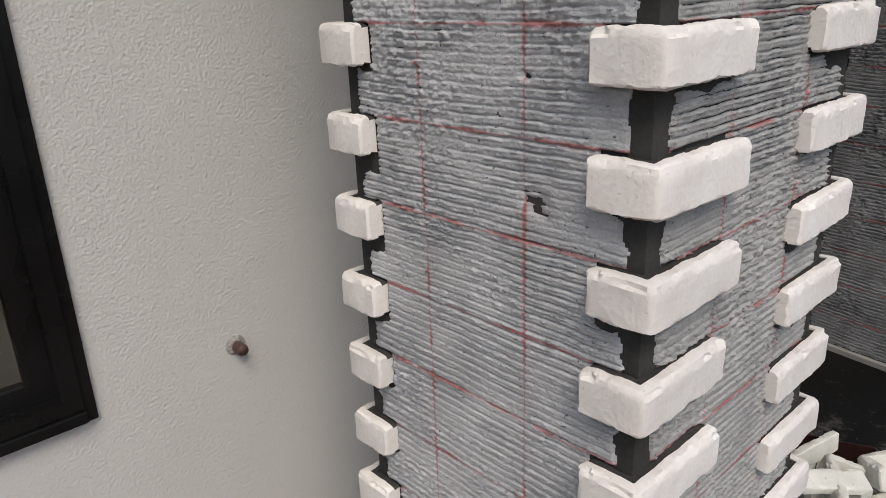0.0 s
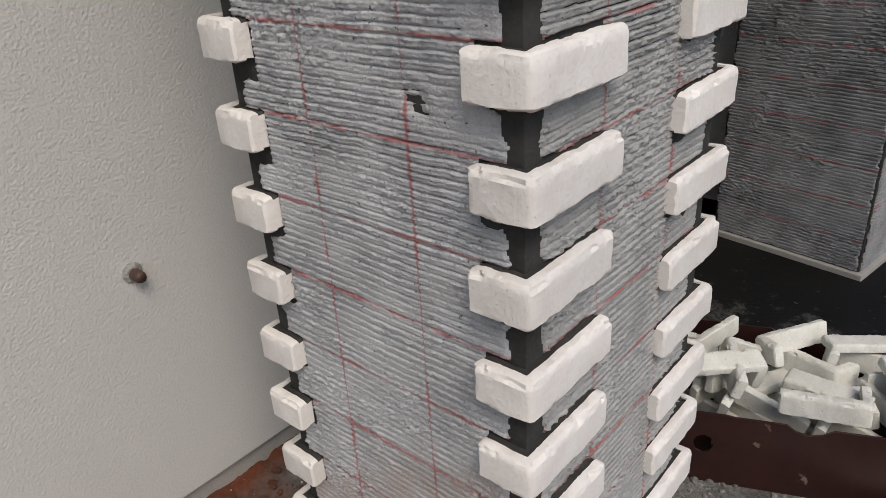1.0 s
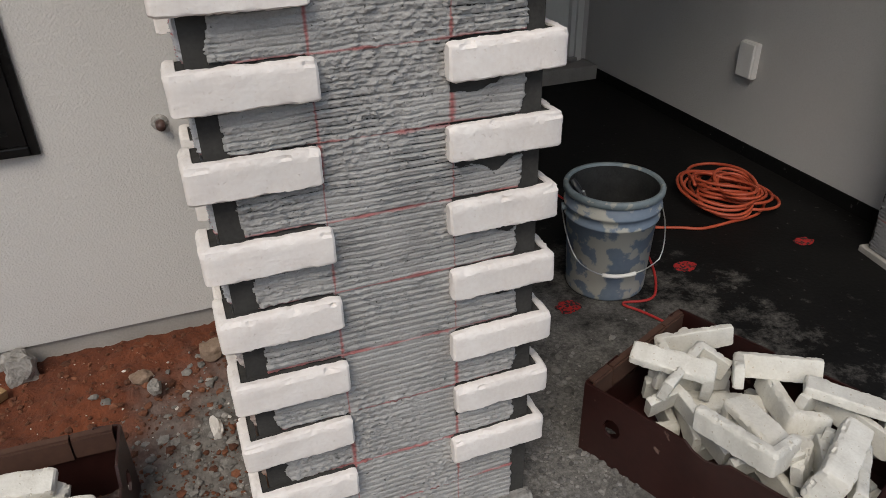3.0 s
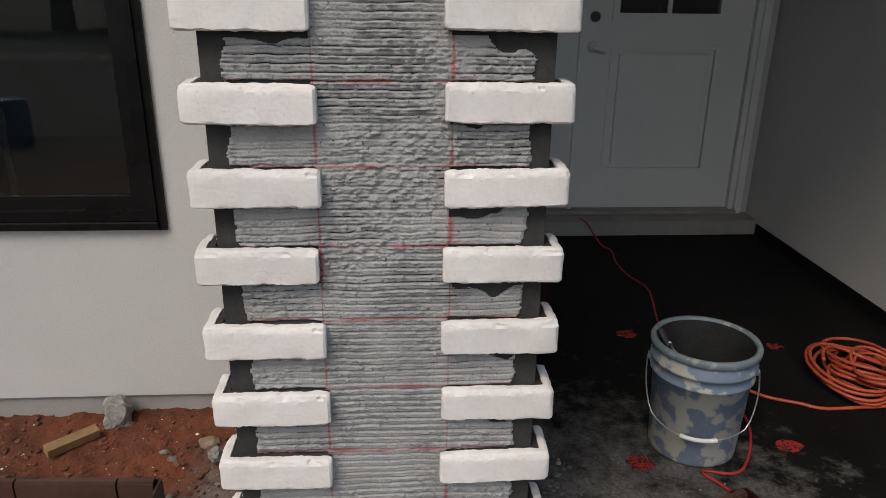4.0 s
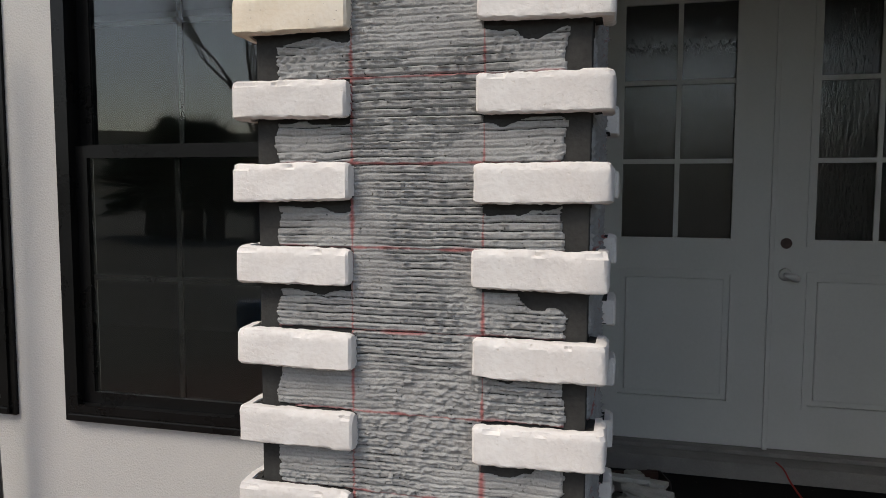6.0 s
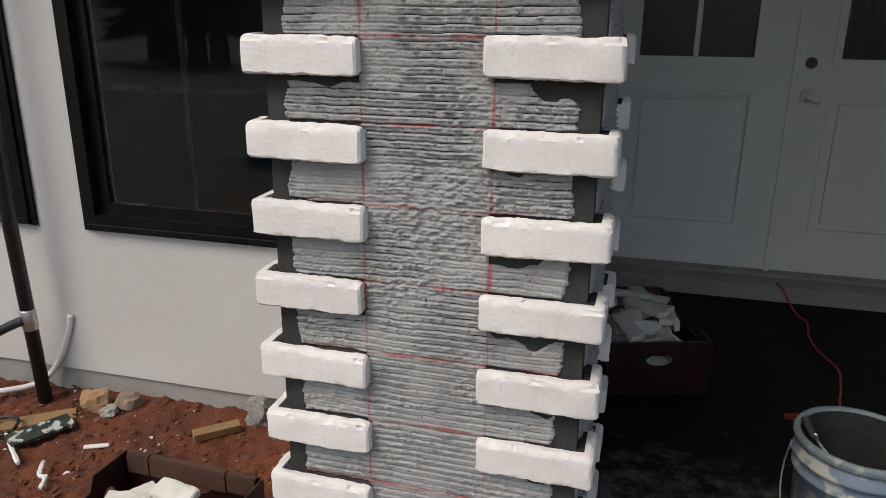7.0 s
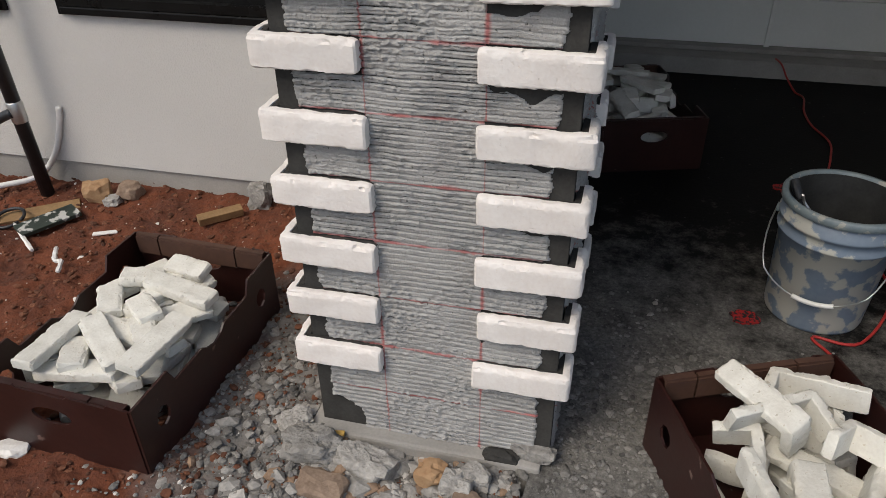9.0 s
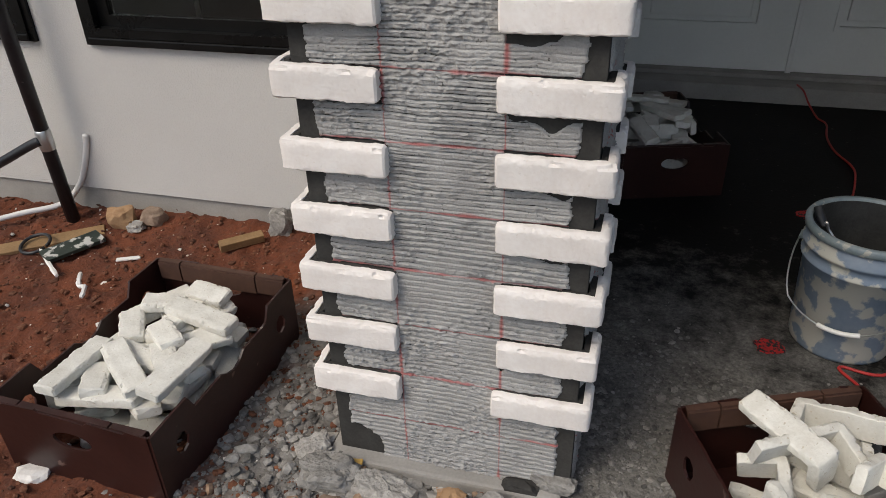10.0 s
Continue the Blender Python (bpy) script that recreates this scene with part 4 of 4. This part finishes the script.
for i, (x, y, r) in enumerate(((0.685, 0.73, 0.042), (1.178, 0.83, 0.042), (1.682, 0.85, 0.036), (0.833, 1.585, 0.042), (1.40, 1.50, 0.030))):
    bm = bmesh.new()
    ring = [bm.verts.new((x + r * (1 + 0.5 * noise.noise((i * 7.7, a * 1.3, 0))) * math.cos(a), y + r * 0.75 * (1 + 0.6 * noise.noise((i * 3.1, a * 1.9, 5))) * math.sin(a), 0.004)) for a in np.linspace(0, 2 * math.pi, 26, endpoint=False)]
    f = bm.faces.new(ring)
    g = bmesh.ops.extrude_face_region(bm, geom=[f])
    bmesh.ops.translate(bm, vec=(0, 0, -0.006), verts=[v for v in g["geom"] if isinstance(v, bmesh.types.BMVert)])
    setting("paint_mark", bm, RED_PAINT, "red spray paint mark on the black floor")

ebox = thing("switch_box", HOUSE @ pose(2.015, 1.47, 0.43), "small white electrical box on the porch side wall", "electrical box")
part("body", boxed(-0.030, 0.0, -0.048, 0.048, -0.078, 0.078, bevel=0.006), WHITE_PLASTIC, ebox)
part("cover", boxed(-0.040, -0.0302, -0.044, 0.044, -0.072, 0.074, bevel=0.004), WHITE_PLASTIC, ebox)

stub = thing("pipe_stub", pose(-0.428, 0.899, 0.708, 0, 0, 4.5), "short rusty brown pipe stub in a stained stucco patch", "pipe")
part("pipe", tube(bmesh.new(), [(0, 0.03, 0), (0.002, -0.03, -0.004), (0.002, -0.036, -0.004)], [0.0125, 0.0125, 0.010], 16), RUST, stub, smooth=True)
part("collar", lathe([(0.012, 0.0), (0.021, 0.001), (0.022, 0.004), (0.014, 0.010)], 20), STONE_GREY, stub, "crumbling mortar collar", m=Matrix.Rotation(radians(90), 4, "X"))


# ---- things along the wall on the left ----
scaffold = thing("scaffold_frame", pose(-1.755, 0.70, 0.0, 1.5, 0, 0), "black painted steel scaffold frame standing on the earth", "scaffold")
part("leg", tube(bmesh.new(), [(0, 0, 0.0), (0, 0, 2.0)], 0.024, 14), BLACK_STEEL, scaffold, smooth=True)
part("brace", tube(bmesh.new(), smooth_line([(0.0, -0.02, 0.355), (-0.05, -0.03, 0.335), (-0.30, -0.10, 0.215), (-0.85, -0.20, 0.02)], 4), 0.017, 12), BLACK_STEEL, scaffold, smooth=True)
part("joint", tube(bmesh.new(), [(0, 0, 0.31), (0, 0, 0.32), (0, 0, 0.385), (0, 0, 0.395)], [0.022, 0.027, 0.027, 0.022], 14), STEEL, scaffold, "mortar-spattered welded joint", smooth=True)
part("leg", tube(bmesh.new(), [(-0.9, -0.22, 0.0), (-0.9, -0.22, 2.0)], 0.021, 14), BLACK_STEEL, scaffold, smooth=True)
cord("plastic_pipe", [(-1.672, 0.79, 0.34), (-1.69, 0.79, 0.28), (-1.74, 0.785, 0.17), (-1.80, 0.76, 0.085), (-1.85, 0.72, 0.058), (-1.93, 0.645, 0.055), (-2.02, 0.55, 0.05), (-2.14, 0.45, 0.05)], 0.011, WHITE_PLASTIC, "bent white plastic pipe rising from the earth by the wall", "pipe")


def rough_stone(name, x, y, z, sx, sy, sz, seed, material, label, rz=0.0, detail=3, category="stone"):
    bm = bmesh.new()
    bmesh.ops.create_icosphere(bm, subdivisions=detail, radius=1.0)
    off = Vector((seed * 3.7, seed * 1.3, seed * 7.1))
    for v in bm.verts:
        k = 1 + 0.45 * noise.noise(v.co * 1.2 + off) + 0.20 * noise.noise(v.co * 3.1 + off) + 0.07 * noise.noise(v.co * 8.0 + off)
        v.co *= k
        for ax in range(3):
            lim = 0.84 + 0.1 * noise.noise(off + Vector((ax, 0, 0)))
            v.co[ax] = max(-lim, min(lim, v.co[ax]))
        v.co = Vector((v.co.x * sx, v.co.y * sy, v.co.z * sz))
    ob = part(name, bm, material, None, label, pose(x, y, z, 0, 0, rz))
    return tagged(ob, category=category, group="stones lying on the earth")


def soil_at(x, y):
    return float(soil_height(np.array([x]), np.array([y]))[0]) if x < 0.2 else 0.0


rough_stone("stone", -1.53, 0.715, soil_at(-1.53, 0.715) + 0.025, 0.055, 0.045, 0.05, 1, STONE_TAN, "tan pointed stone on the red earth", 30)
rough_stone("stone", -1.42, 0.755, soil_at(-1.42, 0.755) + 0.02, 0.05, 0.045, 0.042, 2, STONE_BROWN, "grey-brown stone on the red earth by the wall")
rough_stone("stone", -1.46, 0.70, soil_at(-1.46, 0.70) + 0.008, 0.035, 0.03, 0.02, 3, STONE_GREY, "small dark stone on the red earth")
rough_stone("stone", -0.918, 0.812, soil_at(-0.918, 0.81) + 0.03, 0.048, 0.042, 0.062, 4, STONE_GREY, "mottled grey lump of concrete against the wall")
rough_stone("stone", -0.60, 0.70, soil_at(-0.6, 0.7) + 0.01, 0.032, 0.024, 0.018, 5, STONE_BROWN, "brown flat stone on the earth", 30)
rough_stone("stone", -0.41, 0.47, soil_at(-0.41, 0.47) + 0.01, 0.018, 0.04, 0.02, 6, CHIP_WHITE, "white chip of brick on grey rubble", 10)
rough_stone("stone", -0.56, 0.63, soil_at(-0.6, 0.8) + 0.01, 0.02, 0.025, 0.02, 7, STONE_GREY, "pale grey stone on the red earth")
rough_stone("stone", -0.41, 0.745, soil_at(-0.41, 0.745) + 0.02, 0.04, 0.032, 0.026, 8, STONE_BROWN, "brown rubble stone behind the pillar")
rough_stone("concrete_lump", -0.265, -0.085, 0.012, 0.085, 0.055, 0.045, 9, STONE_GREY, "large pale lump of broken concrete at the pillar foot", 10, 4)
rough_stone("concrete_lump", -0.14, -0.085, 0.0, 0.09, 0.045, 0.036, 10, STONE_GREY, "grey lump of broken concrete at the pillar foot", -12, 4)
rough_stone("concrete_lump", -0.34, -0.03, 0.015, 0.05, 0.04, 0.03, 11, STONE_GREY, "grey broken concrete beside the pillar", 40, 4)
rough_stone("stone", 0.02, -0.075, 0.012, 0.04, 0.034, 0.032, 12, STONE_TAN, "tan stone in the rubble at the pillar foot")
rough_stone("stone", 0.085, -0.085, 0.012, 0.042, 0.036, 0.034, 13, STONE_GREY, "grey stone in the rubble at the pillar foot")
rough_stone("stone", 0.115, -0.055, 0.012, 0.045, 0.03, 0.03, 14, STONE_GREY, "pale grey stone in the rubble at the pillar foot")
rough_stone("stone", -0.20, -0.17, 0.0, 0.07, 0.045, 0.03, 15, STONE_BROWN, "brown flat stone sunk in the rubble")
rough_stone("stone", 0.135, -0.13, 0.0, 0.06, 0.045, 0.03, 16, STONE_BROWN, "brown stone in the rubble by the slab edge")
rough_stone("concrete_lump", 0.225, 0.045, 0.028, 0.06, 0.028, 0.024, 17, STONE_GREY, "pale broken piece of concrete on the slab corner", -5, 4)
rough_stone("concrete_lump", 0.155, 0.02, 0.012, 0.05, 0.022, 0.022, 18, DARK_MORTAR, "dark fallen mortar at the pillar foot", 5, 3)
rough_stone("stone", 1.80, -0.06, -0.01, 0.045, 0.04, 0.04, 19, STONE_TAN, "tan stone beside the second pillar")
rough_stone("stone", 1.98, -0.02, 0.0, 0.09, 0.07, 0.07, 20, STONE_GREY, "grey rounded stone beside the second pillar")
rough_stone("stone", 1.95, -0.17, 0.0, 0.08, 0.07, 0.04, 22, STONE_GREY, "grey flat stone beside the second pillar")
rough_stone("brick_chip", -0.925, -0.31, soil_at(-0.925, -0.31) + 0.008, 0.05, 0.03, 0.018, 21, CHIP_WHITE, "white fragment of brick under the box corner", 20, 2, "brick chip")


def board(x, y, z, l, w, h, rz, material, label, tilt=0.0, name="wood_offcut", cat="wood"):
    bm = boxed(-l / 2, l / 2, -w / 2, w / 2, -h / 2, h / 2, bevel=0.002)
    return tagged(part(name, bm, material, None, label, pose(x, y, z, tilt, 0, rz)), category=cat)


board(-1.005, 0.695, soil_at(-1.0, 0.715) + 0.016, 0.15, 0.035, 0.028, 48, WOOD, "short weathered wooden offcut on the red earth", 10)
board(-1.71, 0.545, soil_at(-1.7, 0.545) + 0.012, 0.36, 0.06, 0.014, 42, WOOD, "thin weathered plank on the red earth", 8)
board(-1.575, 0.515, soil_at(-1.57, 0.515) + 0.022, 0.20, 0.075, 0.014, 66, mat("black_speckled_sheet", (0.012, 0.02, 0.016), (0.03, 0.045, 0.035), 0.5, 9, 60, 0.6, 0.004, speck=(0.5, 0.5, 0.47), speck_scale=30, speck_at=0.55), "dark board scrap spattered with mortar", 6, "board_scrap", "scrap")
board(-1.35, 0.525, soil_at(-1.35, 0.525) + 0.008, 0.08, 0.018, 0.006, 30, WHITE_PLASTIC, "small white strip of plastic on the earth", 4, "plastic_strip", "scrap")
board(-0.225, -0.037, 0.02, 0.035, 0.013, 0.008, 15, mat("yellow_chip", (0.55, 0.33, 0.08), (0.65, 0.42, 0.12), 0.7, 20, 100, 0.2, 0.001), "small yellow chip on the plinth edge", 0, "wood_chip", "scrap")
for pts, nm in (([(-1.42, 0.385, 0.045), (-1.40, 0.36, 0.05), (-1.385, 0.335, 0.035), (-1.35, 0.325, 0.045), (-1.335, 0.29, 0.03)], "crumpled white plastic wrapper on the red earth"), ([(-1.68, 0.47, 0.04), (-1.60, 0.42, 0.04), (-1.50, 0.36, 0.035)], "thin white plastic stick on the red earth")):
    tagged(part("plastic_scrap", tube(bmesh.new(), smooth_line(pts, 5), [0.006 + 0.007 * abs(noise.noise((i * 0.7, 3, 1))) for i in range(5 * (len(pts) - 1) + 1)], 6), WHITE_PLASTIC, None, nm), category="scrap")

tagged(part("hose_ring", tube(bmesh.new(), [(-1.72 + 0.05 * math.cos(a), 0.49 + 0.05 * math.sin(a), 0.045 + 0.01 * math.sin(a)) for a in np.linspace(0, 6.1, 24)], 0.006, 8), BLACK_STEEL, None, "small black loop of hose on the earth", smooth=True), category="hose")


# ---- gravel ----
ICO = bmesh.new()
bmesh.ops.create_icosphere(ICO, subdivisions=1, radius=1.0)
ICO_V = np.array([v.co[:] for v in ICO.verts])
ICO_F = np.array([[v.index for v in f.verts] for f in ICO.faces])
ICO.free()


def gravel(name, spots, material, seed, label):
    """Many small uneven stones, one mesh: spots are (x, y, z, size)."""
    rs = np.random.RandomState(seed)
    n = len(spots)
    S = np.array(spots)
    v = ICO_V[None] * (1 + 0.5 * (rs.rand(n, len(ICO_V), 1) - 0.5))
    scale = np.stack([0.7 + 0.7 * rs.rand(n), 0.7 + 0.7 * rs.rand(n), 0.4 + 0.4 * rs.rand(n)], -1) * S[:, 3:4]
    v = v * scale[:, None]
    a = rs.rand(n) * 6.28
    x = v[..., 0] * np.cos(a)[:, None] - v[..., 1] * np.sin(a)[:, None]
    y = v[..., 0] * np.sin(a)[:, None] + v[..., 1] * np.cos(a)[:, None]
    v = np.stack([x, y, v[..., 2]], -1) + S[:, None, :3]
    f = (ICO_F[None] + (np.arange(n) * len(ICO_V))[:, None, None]).reshape(-1, 3)
    me = bpy.data.meshes.new(name)
    me.from_pydata(v.reshape(-1, 3).tolist(), [], f.tolist())
    me.materials.append(material)
    return tagged(new(name, me), label, "gravel", kind="stuff")


rg = np.random.RandomState(4)


def scatter(n, x0, x1, y0, y1, s0, s1, weight=None, slab=False):
    out = []
    while len(out) < n:
        x, y = rg.uniform(x0, x1), rg.uniform(y0, y1)
        if XL - 0.03 < x < XR and YF - 0.03 < y < YB:
            continue
        if weight is not None and rg.rand() > weight(x, y):
            continue
        s = s0 * (s1 / s0) ** (rg.rand() ** 2.2)
        if not slab and x > 0.215:
            continue
        z = 0.0 if slab else soil_at(x, y)
        out.append((x, y, z + 0.15 * s, s))
    return out


def near(cx, cy, r):
    return lambda x, y: math.exp(-((x - cx) ** 2 + (y - cy) ** 2) / r ** 2)


gravel("rubble", scatter(6500, -0.75, 0.22, -0.55, 0.85, 0.0022, 0.015, near(-0.1, -0.02, 0.42)), GRAVEL_GREY, 1, "grey crushed rubble round the pillar foot")
gravel("rubble", scatter(1100, -0.8, 0.22, -0.6, 0.84, 0.002, 0.011, near(-0.2, 0.0, 0.5)), GRAVEL_BROWN, 2, "brown stones in the rubble round the pillar foot")
gravel("rubble_stones", scatter(430, -0.62, 0.21, -0.42, 0.05, 0.010, 0.027, near(-0.08, -0.10, 0.24)), GRAVEL_PALE, 14, "pale grey broken stones heaped before the pillar foot")
gravel("rubble_stones", scatter(110, -0.62, 0.21, -0.42, 0.02, 0.010, 0.026, near(-0.02, -0.12, 0.24)), STONE_WARM, 15, "tan and brown stones in the rubble before the pillar")
gravel("pebbles", scatter(8500, -2.4, 0.1, -0.6, 0.88, 0.0018, 0.012), GRAVEL_BROWN, 3, "reddish pebbles and clods on the earth")
gravel("white_chips", scatter(330, -2.3, 0.2, -0.6, 0.84, 0.002, 0.011), CHIP_WHITE, 5, "pale chips of brick scattered on the earth")
gravel("slab_grit", scatter(2600, 0.235, 1.3, -0.5, 1.1, 0.0012, 0.0085, near(0.34, 0.2, 0.30), True), GRIT, 6, "grey grit and dust on the slab")
gravel("slab_clods", scatter(420, 0.24, 0.95, -0.45, 0.85, 0.003, 0.014, near(0.36, 0.22, 0.30), True), GRAVEL_GREY, 9, "dusty grey clods on the slab beside the pillar")
gravel("side_gravel", [(x, y, -0.045 + rg.uniform(0, 0.01), rg.uniform(0.006, 0.024)) for x, y in zip(rg.uniform(1.73, 2.7, 700), rg.uniform(-0.7, 0.02, 700))], GRAVEL_BROWN, 8, "mixed gravel beside the second pillar")


# ---- far things, seen in the glass ----
def bare_tree(x, y, h):
    tr = thing("bare_tree", pose(x, y, -0.1), "leafless tree standing behind the yard", "tree")
    r = random.Random(3)
    trunk, limbs = bmesh.new(), bmesh.new()
    tube(trunk, [(0, 0, 0), (0.05, 0.02, h * 0.2), (0.0, 0.08, h * 0.42)], [0.16, 0.12, 0.09], 8)

    def grow(p, d, l, rad, depth):
        q = p + d * l
        tube(limbs, [p, (p + q) / 2 + Vector((r.uniform(-1, 1), r.uniform(-1, 1), 0.5)) * l * 0.06, q], [rad, rad * 0.8, rad * 0.55], 5)
        if depth:
            for _ in range(3):
                nd = (d + Vector((r.uniform(-0.7, 0.7), r.uniform(-0.7, 0.7), r.uniform(-0.1, 0.6)))).normalized()
                grow(p + d * l * r.uniform(0.6, 1.0), nd, l * r.uniform(0.6, 0.8), rad * 0.55, depth - 1)

    for _ in range(5):
        grow(Vector((0, 0.08, h * r.uniform(0.28, 0.42))), Vector((r.uniform(-0.6, 0.6), r.uniform(-0.6, 0.6), 1)).normalized(), h * 0.22, 0.06, 4)
    part("trunk", trunk, BARK, tr)
    part("crown", limbs, BARK, tr, "bare branches")


def palm(x, y, h, seed):
    tr = thing("palm_tree", pose(x, y, -0.1), "dark bushy palm standing behind the yard", "tree")
    r = random.Random(seed)
    part("trunk", tube(bmesh.new(), [(0, 0, 0), (0.03, 0, h * 0.5), (0, 0.02, h)], [0.3, 0.24, 0.22], 10), BARK, tr)
    bm = bmesh.new()
    for i in range(150):
        a, el = r.uniform(0, 6.28), r.uniform(-0.5, 1.3)
        l = r.uniform(1.2, 1.9)
        d = Vector((math.cos(a) * math.cos(el), math.sin(a) * math.cos(el), math.sin(el)))
        side = d.cross(Vector((0, 0, 1))).normalized()
        mid = Vector((0, 0, h)) + d * l * 0.55
        for k in range(14):
            f = (k - 6.5) / 6.5
            tip = mid + (d * (1 - 0.5 * abs(f)) + side * f).normalized() * l * 0.5 + Vector((0, 0, -0.12))
            vs = [bm.verts.new(mid), bm.verts.new(mid + (tip - mid) * 0.5 + Vector((0, 0, 0.03)) + d * 0.03), bm.verts.new(tip), bm.verts.new(mid + (tip - mid) * 0.5 - d * 0.03)]
            bm.faces.new(vs)
        tube(bm, [Vector((0, 0, h)), mid], 0.015, 4)
    part("crown", bm, LEAF, tr, "dense fan leaves")


palm(-10.8, -16.8, 2.2, 1)
palm(-9.9, -16.4, 1.5, 4)
palm(-11.6, -17.0, 1.6, 5)
palm(-12.8, -18.0, 1.5, 2)
palm(-6.9, -17.2, 2.2, 6)
palm(-5.5, -17.6, 1.7, 7)
palm(-4.2, -17.9, 2.1, 8)
bare_tree(-8.2, -15.6, 8.5)
hx = np.linspace(-400, 400, 60)
hy = np.array([0, 0.5, 1.0])
HX, HT = np.meshgrid(hx, hy)
HZ = HT * (16 + 16 * fbm(HX * 0.012 + 40, HX * 0 + 2.5, 17)) - 1.5
setting("backdrop", grid_mesh("backdrop", HX, -190 - 60 * HT, HZ, HILL), None, "low scrub hills on the horizon")
drum = thing("plastic_drum", pose(-2.9, -3.5, 0.0), "blue plastic drum standing in the yard", "drum")
part("body", lathe([(q * 0.5, w * 0.55) for q, w in [(0.25, 0.0), (0.27, 0.03), (0.285, 0.2), (0.27, 0.22), (0.285, 0.24), (0.285, 0.44), (0.27, 0.46), (0.285, 0.48), (0.27, 0.66), (0.2, 0.70), (0.05, 0.71)]], 32), mat("blue_drum_plastic", (0.04, 0.09, 0.17), (0.06, 0.12, 0.21), 0.4, 8, 60, 0.1, 0.001), drum, smooth=True)
